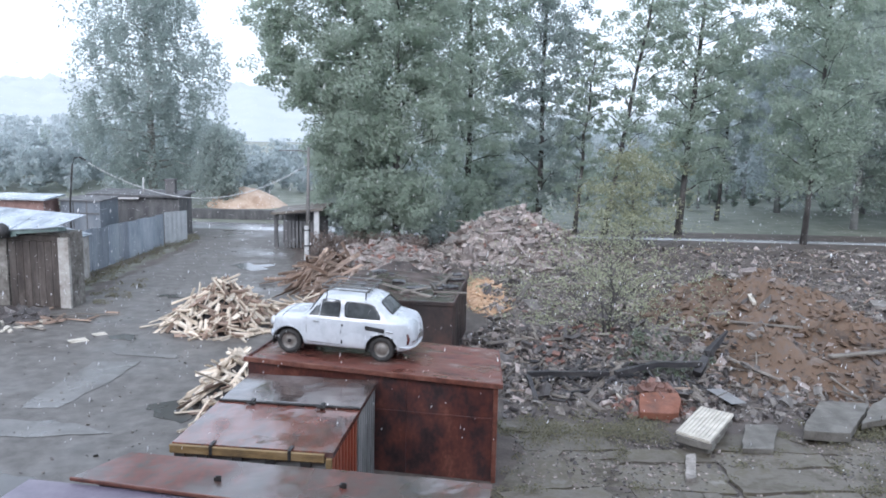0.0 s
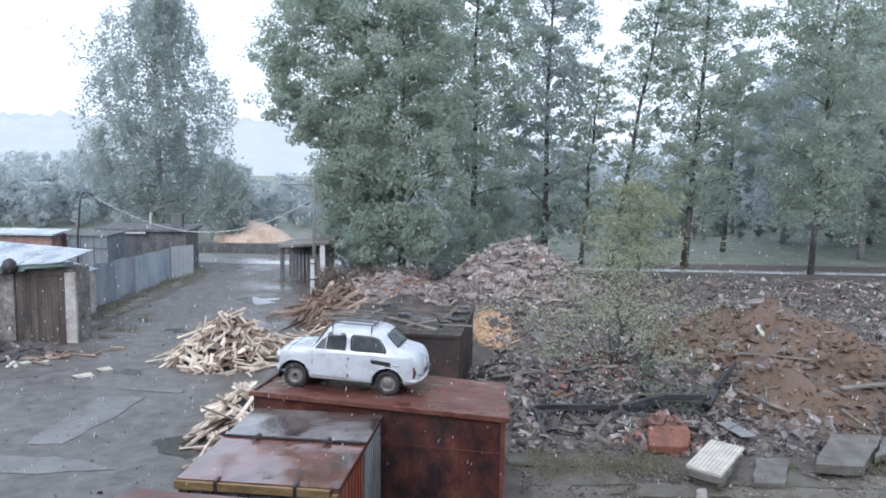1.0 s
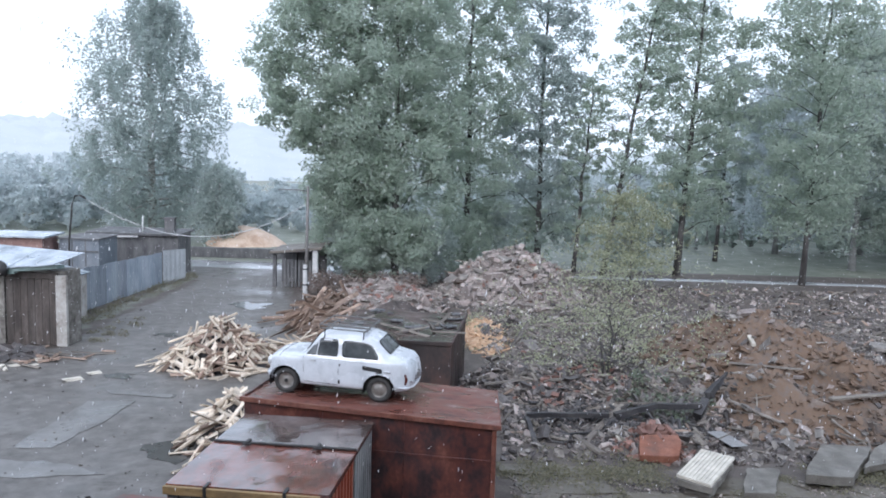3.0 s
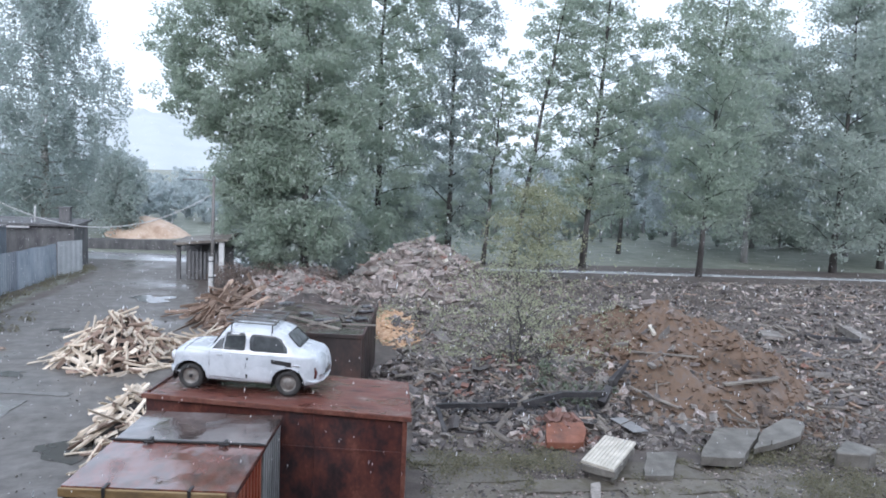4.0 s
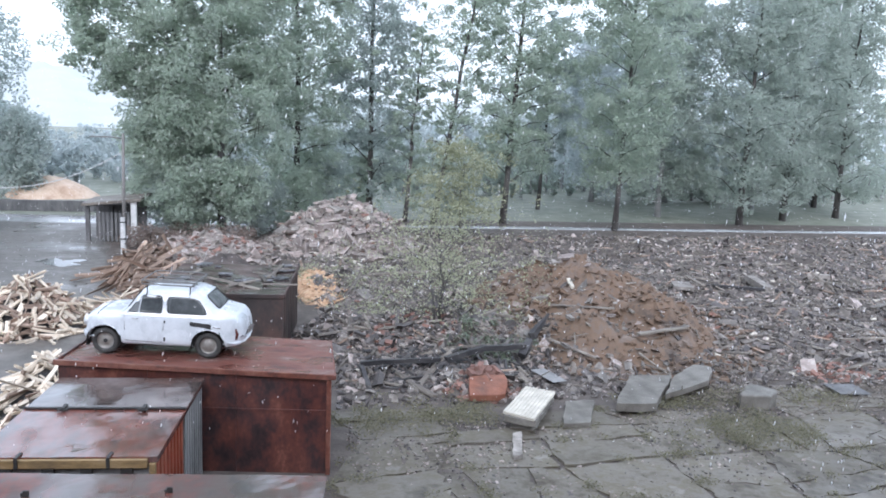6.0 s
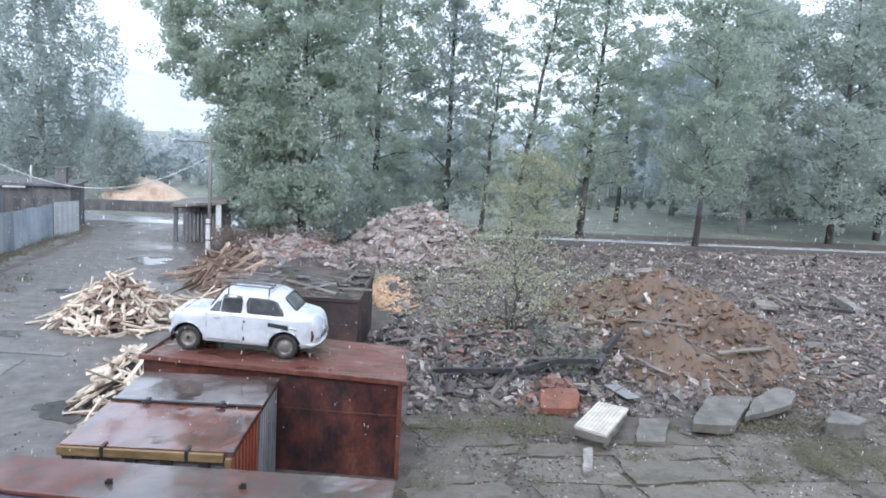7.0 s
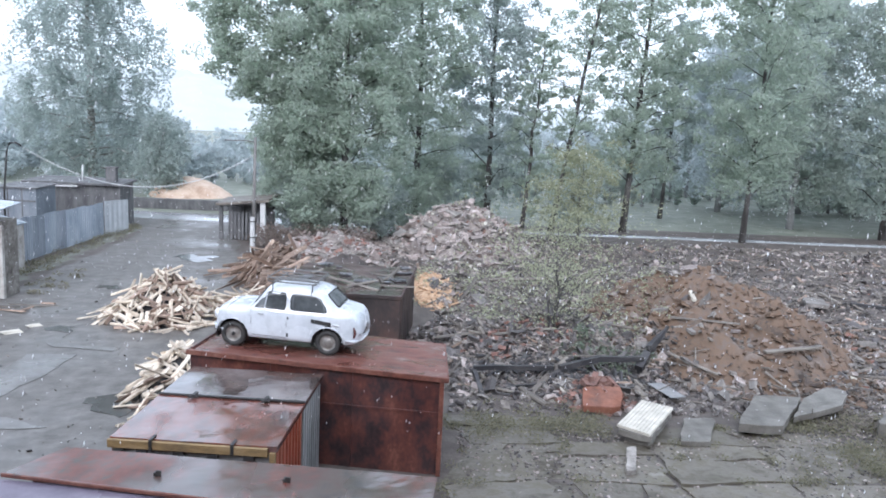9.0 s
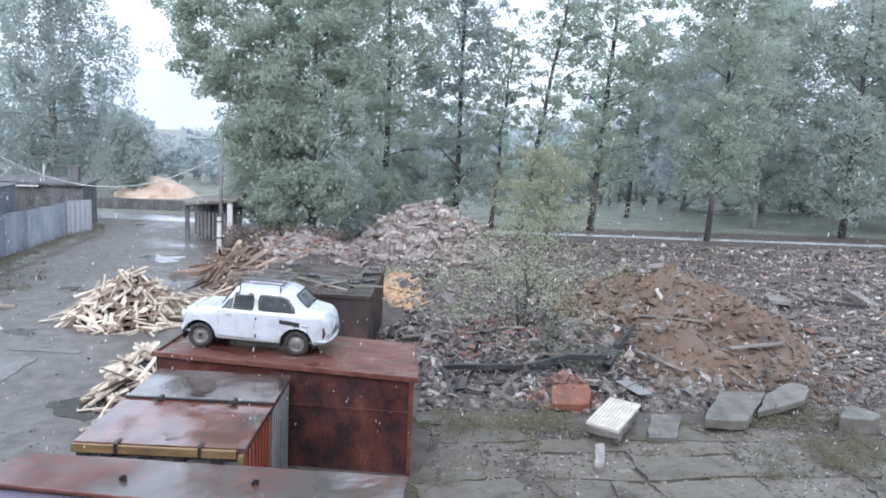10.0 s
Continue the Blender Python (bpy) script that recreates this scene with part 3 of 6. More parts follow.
# backing behind the ribs, coloured dark for the shade in the grooves
part("side_wall", Build().box(2.40, 0.08, 0, 2.44, 1.82, 1.86), DARK_IRON, g)
for k in range(8):
    part("rib", Build().box(2.442, 0.08 + k * 0.215, 0, 2.53, 0.20 + k * 0.215, 1.855), RED_SHEET, g, bevel=0.01)
part("side_wall", Build().box(0.0, 0.05, 0, 0.04, 1.83, 1.86), RED_SHEET, g)
part("corner_post", Build().box(2.44, -0.05, 0, 2.53, 0.02, 1.86), OCHRE, g, bevel=0.008)
for bx in (0.06, 0.42, 0.98, 1.5, 2.05):
    part("bracket", Build().box(bx, -0.06, 1.70, bx + 0.16, 0.0, 1.795), DARK_IRON, g)
for cx in (0.62, 1.86):
    part("clamp", Build().box(cx, -0.085, 1.80, cx + 0.05, -0.068, 1.955).box(cx, -0.085, 1.955, cx + 0.05, 0.12, 1.972), DARK_IRON, g, "black iron clamp", bevel=0.004)
# rear one: dark roof with a seam, grey ribbed side
g = thing("metal_garage", frame_at(-3.92, 13.12, -6.2), "low metal garage with dark wet roof and grey ribbed side", "garage", "metal garages")
part("roof", roof_sheet(2.55, 1.55, 1.955, seed=4), RUST_DARK, g)
# dark backing again paints the shade between the grey ribs
part("side_wall", Build().box(2.40, 0.03, 0, 2.44, 1.49, 1.86), DARK_IRON, g)
for k in range(8):
    part("rib", Build().box(2.442, 0.03 + k * 0.182, 0, 2.53, 0.145 + k * 0.182, 1.86), GREY_SHEET, g, bevel=0.01)
part("side_wall", Build().box(0.0, 0.02, 0, 0.04, 1.5, 1.86), GREY_SHEET, g)
part("seam", Build().box(0, -0.03, 1.955, 2.55, 0.02, 1.985), DARK_IRON, g, "raised dark seam strip", bevel=0.006)
for cx in (0.6, 1.86):
    part("clamp", Build().box(cx, -0.12, 1.975, cx + 0.06, 0.06, 2.02).box(cx - 0.05, -0.14, 1.975, cx + 0.11, -0.10, 2.0), DARK_IRON, g, "black iron clamp", bevel=0.004)

# the tall one that carries the car, its roof dipping to one side
ROOF_TILT = 0.0287
g = thing("metal_garage", frame_at(-3.97, 15.06, -10.2), "tall rust-red metal garage carrying a small car", "garage", "metal garages")
W1, D1 = 5.23, 2.3


def roof1(x):
    return 2.02 + (W1 - x) * ROOF_TILT


b = Build()
b.grid(lambda u, v: (u * W1 - 0.33 * u * v, v * D1, roof1(u * W1) + 0.01 * fbm(u * W1, v * D1, 1.5, 7)), 40, 16)
part("roof", b, RUST_WET, g)
part("roof_edge", Build().slab([(0, -0.04, roof1(0) + 0.01), (W1, -0.04, roof1(W1) + 0.01), (W1, -0.002, roof1(W1) + 0.012), (0, -0.002, roof1(0) + 0.012)], 0.10), RUST_LIP, g, "bent orange-rust roof edge", bevel=0.006)
part("roof_edge", Build().slab([(W1 + 0.002, -0.04, roof1(W1) + 0.01), (W1 + 0.03, -0.04, roof1(W1) + 0.01), (W1 - 0.30, D1, roof1(W1) + 0.01), (W1 - 0.328, D1, roof1(W1) + 0.01)], 0.09), RUST_LIP, g)
for i, (x0, x1) in enumerate(((0.05, 1.7), (1.705, 3.36), (3.365, 5.1))):
    wall = Build().slab([(x0, 0.06, roof1(x0) - 0.05), (x1, 0.06, roof1(x1) - 0.05), (x1, 0.1, roof1(x1) - 0.05), (x0, 0.1, roof1(x0) - 0.05)], roof1(x0) - 0.02)
    part("wall_panel", wall, RUST_WALL, g, "maroon rust-streaked sheet wall")
part("side_wall", Build().slab([(5.1, 0.1, 1.96), (5.14, 0.1, 1.96), (4.86, 2.2, 1.96), (4.82, 2.2, 1.96)], 1.96), RUST_WALL, g)
part("side_wall", Build().slab([(0.05, 0.1, 2.2), (0.09, 0.1, 2.2), (0.09, 2.2, 2.2), (0.05, 2.2, 2.2)], 2.2), RUST_WALL, g)
part("back_wall", Build().slab([(0.09, 2.16, 2.1), (4.8, 2.16, 1.97), (4.8, 2.2, 1.97), (0.09, 2.2, 2.1)], 2.0), RUST_WALL, g)
part("corner_post", Build().box(5.08, 0.0, 0, 5.17, 0.058, 1.95), RUST_LIP, g, bevel=0.01)
part("weld_rib", Build().box(2.75, 0.04, 1.25, 5.08, 0.059, 1.30), RUST_WALL, g, bevel=0.004)

# the low wide one in front, seen from above only
g = thing("metal_garage", frame_at(-5.2, 10.93, -8.2), "wide metal garage roof of wet rusty sheet", "garage", "metal garages")
part("roof", Build().grid(lambda u, v: ((0.62 - 0.36 * (1 - v)) * (1 - u) + 6.02 * u, (-0.88 - 0.40 * u) * (1 - v) + 0.04 * v, 1.95 + 0.012 * fbm(u * 6, v, 1.2, 12)), 44, 10), RUST_MUD, g)
part("roof_edge", Build().slab([(0.25, -0.92, 1.965), (6.02, -1.32, 1.965), (6.02, -1.282, 1.967), (0.25, -0.882, 1.967)], 0.055), RUST_LIP, g, "dark red rolled roof edge", bevel=0.012)
part("body", Build().box(0.66, -0.86, 0, 5.95, -0.04, 1.93), RUST_WALL, g)
for bx, by in ((2.25, -0.62), (4.0, -0.50)):
    part("roof_lug", Build().box(bx, by, 1.95, bx + 0.07, by + 0.03, 2.03).box(bx - 0.03, by, 1.95, bx, by + 0.09, 2.0), DARK_IRON, g, "black iron lug", bevel=0.004)
VIOLET = surface("wet_violet_grey_sheet", [(0.10, 0.085, 0.115), (0.15, 0.128, 0.165), (0.19, 0.165, 0.2)], 1.0, (0.2, 0.5), 0.06, wet=0.2)
g = thing("metal_garage", frame_at(-5.7, 9.9, -8.2), "metal garage roof of wet violet-grey sheet", "garage", "metal garages")
part("roof", roof_sheet(6.3, 2.2, 1.89, 30, 10, seed=20), VIOLET, g)
g.matrix_basis = g.matrix_basis @ pose(0, -2.04, 0)
part("body", Build().box(0.06, 0.06, 0, 6.24, 2.14, 1.87), RUST_WALL, g)

# the dark container behind the car
g = thing("storage_container", frame_at(-3.25, 20.95, -7.0), "dark rusty steel storage container with littered roof", "container")
b = Build()
b.grid(lambda u, v: (u * 3.6, v * 4.3, 2.1 + 0.03 * fbm(u * 3.6, v * 4.3, 1.0, 31)), 24, 28)
part("roof", b, RUST_DARK, g)
part("front_wall", Build().box(0.02, 0.02, 0, 3.58, 0.06, 2.08), RUST_BLACK, g)
part("side_wall", corrugated(Build(), 3.54, 0.02, 4.28, 0, 2.07, 0.5, 0.03), RUST_BLACK, g)
part("side_wall", Build().box(0.0, 0.06, 0, 0.04, 4.28, 2.07), RUST_WALL, g)
part("top_rail", Build().box(0.0, -0.02, 2.02, 3.6, 0.019, 2.13), RUST_BLACK, g, bevel=0.01)
part("top_rail", Build().box(3.58, 0.02, 2.02, 3.63, 4.3, 2.13), RUST_BLACK, g, bevel=0.01)


# ---- heaps ----
MOUNDS = []


def mound(name, cx, cy, rx, ry, h, mat, label, category, seed, rough=0.12, sharp=1.0, n=44, turn=0.0):
    c, s = math.cos(turn), math.sin(turn)

    def wobble(a):
        return 1 + 0.16 * noise.noise(Vector((math.cos(a) * 1.6, math.sin(a) * 1.6, seed)))

    def height(x, y):
        dx, dy = x - cx, y - cy
        lx, ly = (c * dx + s * dy) / rx, (c * dy - s * dx) / ry
        r = math.hypot(lx, ly) / wobble(math.atan2(ly, lx))
        if r >= 1:
            return -1.0
        edge = min(1, (1 - r) * 4)
        lump = rough * (fbm(x, y, 0.9, seed) + 0.4 * fbm(x, y, 3, seed)) * edge
        return ground_height(x, y) + h * (1 - r) ** sharp * (1 + 0.4 * r) + lump - 0.12 * (1 - edge)

    def at(u, v):
        a = u * math.tau
        k = v * wobble(a) * 0.999
        lx, ly = rx * k * math.cos(a), ry * k * math.sin(a)
        x, y = cx + c * lx - s * ly, cy + s * lx + c * ly
        return (x, y, height(x, y))

    ob = part(name, Build().grid(at, n * 2, n), mat, smooth=True)
    MOUNDS.append((cx, cy, max(rx, ry) * 1.2, height))
    return tagged(ob, label, category), height


def surf(x, y):
    """The height of the ground or of the heap that lies there."""
    z = ground_height(x, y)
    for cx, cy, reach, height in MOUNDS:
        if abs(x - cx) < reach and abs(y - cy) < reach:
            z = max(z, height(x, y))
    return z


soil, _ = mound("soil_mound", 10.9, 25.0, 4.3, 6.0, 1.85, SOIL, "mound of reddish brown clay soil with debris", "soil mound", 3.0, 0.42, 0.9, 60)
rubble, _ = mound("rubble_heap", 3.5, 41.5, 4.3, 4.4, 2.6, HEAP, "tall heap of broken brick and concrete rubble", "rubble heap", 5.0, 0.3, 1.1)
low_heap, _ = mound("rubble_heap", 5.2, 23.0, 4.6, 2.6, 0.75, HEAP, "low dark heap of wet broken rubble", "rubble heap", 8.0, 0.2, 0.8)
ridge, _ = mound("rubble_heap", -2.9, 36.5, 3.2, 4.6, 1.3, HEAP, "reddish heap of broken bricks beside old planks", "rubble heap", 13.0, 0.22, 1.0)
saw, _ = mound("sawdust_heap", -16.5, 63.5, 3.3, 3.0, 1.6, SAWDUST, "conical heap of orange sawdust by the road", "sawdust heap", 9.0, 0.08, 0.95)
DARK_EARTH = surface("dark_wet_earth", [(0.03, 0.024, 0.021), (0.065, 0.05, 0.044), (0.11, 0.088, 0.078)], 1.7, (0.5, 0.85), 0.8, local=False, fine=9)
earth, _ = mound("earth_heap", -1.7, 28.0, 2.1, 2.3, 2.0, DARK_EARTH, "dark brown heap of wet earth behind the container", "earth heap", 23.0, 0.2, 0.9)
chips, _ = mound("wood_chip_heap", 1.75, 30.4, 0.95, 2.9, 0.5, CHIPS, "low heap of orange wood chips beside the container", "wood chips", 19.0, 0.08, 0.9)


# ---- the small white car on the garage roof ----
CAR_WHITE = surface("white_car_paint", [(0.44, 0.465, 0.495), (0.53, 0.555, 0.585), (0.58, 0.605, 0.635)], 2.5, (0.14, 0.36), 0.03, wet=0.5)
GLASS = surface("dusty_car_glass", [(0.03, 0.034, 0.037), (0.10, 0.108, 0.112)], 1.6, (0.03, 0.12), 0.0)
TYRE = surface("worn_tyre", [(0.018, 0.018, 0.018), (0.05, 0.048, 0.045)], 9, (0.6, 0.85), 0.2)
RIM = surface("dusty_grey_rim", [(0.13, 0.115, 0.10), (0.29, 0.275, 0.255)], 7, (0.3, 0.55), 0.05, metal=0.3)
RACK = surface("dull_grey_rack_paint", [(0.09, 0.09, 0.09), (0.18, 0.18, 0.175)], 6, (0.4, 0.6), 0.0)
CHROME = surface("dull_chrome", [(0.4, 0.4, 0.4), (0.6, 0.6, 0.6)], 6, (0.2, 0.4), 0.0, metal=0.9)
DARK = surface("black_rubber_gap", [(0.012, 0.012, 0.012), (0.03, 0.03, 0.03)], 6, (0.5, 0.8), 0.05)
LAMP_RED = surface("dark_red_lamp_glass", [(0.05, 0.014, 0.012), (0.10, 0.022, 0.018)], 6, (0.08, 0.2), 0.0)
LAMP_CLEAR = surface("headlamp_glass", [(0.5, 0.52, 0.54), (0.65, 0.66, 0.68)], 8, (0.05, 0.12), 0.0)

S_W = [.12, .15, .21, .34, .6, 1.0, 1.7, 2.4, 2.8, 3.06, 3.20, 3.28]
B_W = [.34, .46, .56, .64, .68, .692, .697, .697, .69, .645, .56, .44]
S_T = [.12, .15, .21, .34, .6, .86, .95, 1.08, 1.20, 1.42, 1.85, 2.25, 2.46, 2.62, 2.78, 2.95, 3.12, 3.23, 3.28]
Z_T = [.62, .74, .815, .86, .885, .90, .945, 1.14, 1.30, 1.375, 1.40, 1.38, 1.31, 1.17, 1.01, .975, .915, .80, .60]
FRONT_AXLE, REAR_AXLE, ARCH = 0.58, 2.60, 0.345


def section(s):
    """Half of the car body's outline across, from the sill's middle over the side to the roof's middle: (y, z)."""
    wb, zt = float(np.interp(s, S_W, B_W)), float(np.interp(s, S_T, Z_T))
    zb = float(np.interp(s, [.12, .2, .4, 2.9, 3.2, 3.28], [.40, .31, .25, .25, .30, .40]))
    c = max(0.0, min(1.0, (zt - 0.90) / 0.30))
    c = c * c * (3 - 2 * c)
    wt = 0.50 + 0.03 * c
    belt = min(zt - 0.075, 0.87)
    lo = [(0, zb), (wb - .10, zb), (wb - .03, zb + .03), (wb - .005, zb + .12), (wb, .52 if belt > .6 else zb + (belt - zb) * .5), (wb - .012, belt - .07 if belt > .62 else zb + (belt - zb) * .75), (wb - .03, belt)]
    flat = [(wb - .06, belt + .025), (wb - .12, zt - .032), (wb * .66, zt - .014), (wb * .33, zt - .003), (0, zt)]
    cabin = [(wb - .055, belt + .04), (wt + .035, zt - .13), (wt - .03, zt - .05), (wt * .55, zt - .008), (0, zt)]
    return lo + [(a[0] + (b[0] - a[0]) * c, a[1] + (b[1] - a[1]) * c) for a, b in zip(flat, cabin)]


def side_y(s, z):
    q = section(s)[2:10]
    return float(np.interp(z, [p[1] for p in q], [p[0] for p in q]))


def top_z(s, y):
    q = section(s)[7:][::-1]
    return float(np.interp(abs(y), [p[0] for p in q], [p[1] for p in q]))


def car_body():
    b = Build()
    stations = [0.12 + 3.16 * i / 84 for i in range(85)]
    rows = []
    for s in stations:
        h = section(s)
        rows.append(h)
    cuts = [2, 2, 2, 4, 4, 3, 1, 2, 5, 3, 3]
    ring = []
    for h in rows:
        half = []
        for (p0, p1, k) in zip(h, h[1:], cuts):
            half += [(p0[0] + (p1[0] - p0[0]) * j / k, p0[1] + (p1[1] - p0[1]) * j / k) for j in range(k)]
        half.append(h[-1])
        ring.append([(-y, z) for y, z in half] + [(y, z) for y, z in half[-2:0:-1]])
    n = len(ring[0])
    vs = []
    for s, r in zip(stations, ring):
        for y, z in r:
            x = s
            for ax in (FRONT_AXLE, REAR_AXLE):
                d = math.hypot(x - ax, z - 0.29)
                if abs(y) > 0.4 and ARCH - 0.035 < d < ARCH + 0.02:
                    x, z = ax + (x - ax) * ARCH / d, 0.29 + (z - 0.29) * ARCH / d
            vs.append((x, y, z))
    fs = []
    for i in range(len(ring) - 1):
        for k in range(n):
            f = (i * n + k, i * n + (k + 1) % n, (i + 1) * n + (k + 1) % n, (i + 1) * n + k)
            mx, my, mz = (sum(vs[j][a] for j in f) / 4 for a in range(3))
            if abs(my) > 0.42 and any(math.hypot(mx - ax, mz - 0.29) < ARCH - 0.004 for ax in (FRONT_AXLE, REAR_AXLE)):
                continue
            fs.append(f)
    fs += [tuple(range(n)), tuple((len(ring) - 1) * n + k for k in range(n - 1, -1, -1))]
    return b.add(vs, fs)


def pane(outline, place, lift):
    """A thin curved pane: outline in two surface coordinates, laid on the body and lifted off it."""
    cu, cv = sum(p[0] for p in outline) / len(outline), sum(p[1] for p in outline) / len(outline)
    b, n, rings = Build(), len(outline), 5
    vs = [place(cu, cv, lift)]
    for r in range(1, rings + 1):
        vs += [place(cu + (u - cu) * r / rings, cv + (v - cv) * r / rings, lift) for u, v in outline]
    vs += [place(u, v, lift - 0.02) for u, v in outline]
    fs = [(0, 1 + k, 1 + (k + 1) % n) for k in range(n)]
    for r in range(rings):
        a, c = 1 + r * n, 1 + (r + 1) * n
        fs += [(a + k, c + k, c + (k + 1) % n, a + (k + 1) % n) for k in range(n)]
    return b.add(vs, fs)


def rounded(points, r=0.06, k=4):
    out = []
    n = len(points)
    for i in range(n):
        p, a, c = Vector(points[i]), Vector(points[i - 1]), Vector(points[(i + 1) % n])
        p0 = p + (a - p).normalized() * min(r, (a - p).length * 0.45)
        p1 = p + (c - p).normalized() * min(r, (c - p).length * 0.45)
        for j in range(k + 1):
            t = j / k
            q = p0 * (1 - t) ** 2 + p * 2 * t * (1 - t) + p1 * t * t
            out.append((q.x, q.y))
    return out


def small_car(m):
    car = thing("small_car", m, "small old white two-door car parked on the garage roof", "car")
    part("body", car_body(), CAR_WHITE, car, smooth=True, fix=True)
    part("underbody", Build().box(0.25, -0.52, 0.24, 3.0, 0.52, 0.5), DARK, car)
    for side in (-1, 1):
        on_side = lambda s, z, lift: (s, side * (side_y(s, z) + lift), z)
        front = [(0.99, .90), (1.68, .90), (1.68, 1.255), (1.28, 1.255)]
        rear = [(1.77, .905), (2.58, .905), (2.48, 1.12), (2.34, 1.235), (1.77, 1.255)]
        for o, r in ((front, 0.05), (rear, 0.10)):
            part("side_window", pane(rounded(o, r), on_side, 0.006), GLASS, car, smooth=True, fix=True)
            rim = rounded(o, r)
            part("window_seal", Build().tube([on_side(u, v, 0.008) for u, v in rim + rim[:1]], 0.009, 5, False), CHROME if side < 0 else DARK, car)
        part("window_post", Build().tube([on_side(1.24, .90, 0.012), on_side(1.25, 1.06, 0.012), on_side(1.27, 1.24, 0.012)], 0.011, 5), CAR_WHITE, car)
        # door gap, sill line and handle
        gap = [(0.96, .86), (0.97, .6), (1.0, .34), (1.71, .33), (1.725, .6), (1.725, .88)]
        part("door_gap", Build().tube([on_side(u, v, 0.001) for u, v in gap], 0.006, 4), DARK, car)
        part("hinge", Build().box(1.735, side * side_y(1.75, .4) - 0.012, .36, 1.77, side * side_y(1.75, .4) + 0.012, .44), DARK, car)
        part("hinge", Build().box(1.735, side * side_y(1.75, .75) - 0.012, .73, 1.765, side * side_y(1.75, .75) + 0.012, .78), DARK, car)
        part("door_handle", Build().tube([on_side(1.12, .80, 0.02), on_side(1.24, .80, 0.025)], 0.012, 6), CHROME, car, "chrome door handle")
        part("belt_moulding", Build().tube([on_side(s, .845, 0.003) for s in np.linspace(.35, 2.6, 24)], 0.007, 4), CAR_WHITE, car)
        vent = part("side_vent", pane(rounded([(2.24, .70), (2.66, .66), (2.66, .745), (2.24, .785)], 0.03), on_side, 0.008), DARK, car, "dark louvred engine vent")
        for k in range(5):
            u = 2.29 + k * 0.085
            part("louvre", Build().tube([on_side(u, .775 - (u - 2.24) * .09, 0.014), on_side(u + 0.02, .70 - (u - 2.24) * .09, 0.014)], 0.006, 4), DARK, vent)
        part("vent_badge", Build().tube([on_side(2.70, .70, 0.01), on_side(2.84, .685, 0.01)], 0.018, 6), CHROME, car)
        for ax in (FRONT_AXLE, REAR_AXLE):
            arc = [(ax + ARCH * math.cos(a), 0.29 + ARCH * math.sin(a)) for a in np.linspace(0.02, math.pi - 0.02, 22)]
            part("wheel_arch", Build().tube([(u, side * (side_y(u, v) - 0.004), v) for u, v in arc], 0.014, 6), CAR_WHITE, car, smooth=True)
            well = Build()
            well.grid(lambda u, v: (ax + (ARCH + 0.01) * math.cos(-0.3 + u * (math.pi + 0.6)), side * (0.30 + 0.36 * v), 0.29 + (ARCH + 0.01) * math.sin(-0.3 + u * (math.pi + 0.6))), 20, 1)
            well.grid(lambda u, v: (ax + ARCH * v * math.cos(u * math.pi), side * 0.30, 0.29 + ARCH * v * math.sin(u * math.pi)), 20, 1)
            part("wheel_well", well, DARK, car)
            y_out = 0.635 if ax == FRONT_AXLE else 0.64
            wheel = new("wheel")
            wheel.parent = car
            wheel.matrix_basis = pose(ax, 0, 0.29)
            prof = [(.165, .02), (.18, -.005), (.22, -.012), (.25, .0), (.266, .03), (.266, .11), (.25, .14), (.18, .15)]
            ty = Build()
            ty.grid(lambda u, v: (lambda q: (q[0] * math.cos(u * math.tau), side * (y_out - q[1]), q[0] * math.sin(u * math.tau)))(prof[round(v * 7)]), 32, 7)
            part("tyre", ty, TYRE, wheel, "worn dark tyre", smooth=True)
            rp = [(0.0, .03), (.05, .028), (.08, .045), (.13, .055), (.16, .03), (.185, .012)] if ax == FRONT_AXLE else [(0.0, .0), (.06, .005), (.10, .022), (.13, .05), (.16, .03), (.185, .012)]
            ri = Build()
            ri.grid(lambda u, v: (lambda q: (q[0] * math.cos(u * math.tau), side * (y_out - q[1]), q[0] * math.sin(u * math.tau)))(rp[round(v * 5)]), 28, 5)
            rim = part("rim", ri, RIM, wheel, "dusty grey steel rim", smooth=True)
            if ax == FRONT_AXLE:
                part("hub", Build().tube([(0, side * (y_out - .04), 0), (0, side * (y_out - .005), 0)], [.045, .035], 12), DARK, wheel)
        part("headlight", Build().tube([(0.22, side * .44, .66), (0.14, side * .45, .66), (0.12, side * .45, .66)], [.105, .10, .06], 16), LAMP_CLEAR, car, "round headlight", smooth=True)
        part("tail_light", Build().tube([(3.14, side * (side_y(3.14, .50) + .0), .44), (3.16, side * (side_y(3.16, .55) + .008), .55), (3.13, side * (side_y(3.13, .62) + .0), .66)], [.022, .034, .02], 8), LAMP_RED, car, "dark red tail light", smooth=True)
    for name, s0, s1, wid in (("windscreen", 0.98, 1.20, 0.50), ("rear_window", 2.50, 2.76, 0.44)):
        o = rounded([(s0, -wid * (0.92 if name == "rear_window" else 1)), (s1, -wid), (s1, wid), (s0, wid * (0.92 if name == "rear_window" else 1))], 0.07)
        nx = -0.8 if name == "windscreen" else 0.75
        place = lambda s, y, lift: (s + nx * lift, y, top_z(s, y) + 0.6 * lift)
        part(name, pane(o, place, 0.012), GLASS, car, "dark dusty curved glass", smooth=True, fix=True)
        part("window_seal", Build().tube([place(s, y, 0.012) for s, y in o + o[:1]], 0.012, 5, False), DARK, car)
    # engine lid, bumper, plate, roof rack
    lid = [(2.84, -.34), (3.20, -.30), (3.20, .30), (2.84, .34), (2.84, -.34)]
    part("engine_lid_gap", Build().tube([(s, y, top_z(s, y) + .001) for s, y in lid], 0.006, 4), DARK, car)
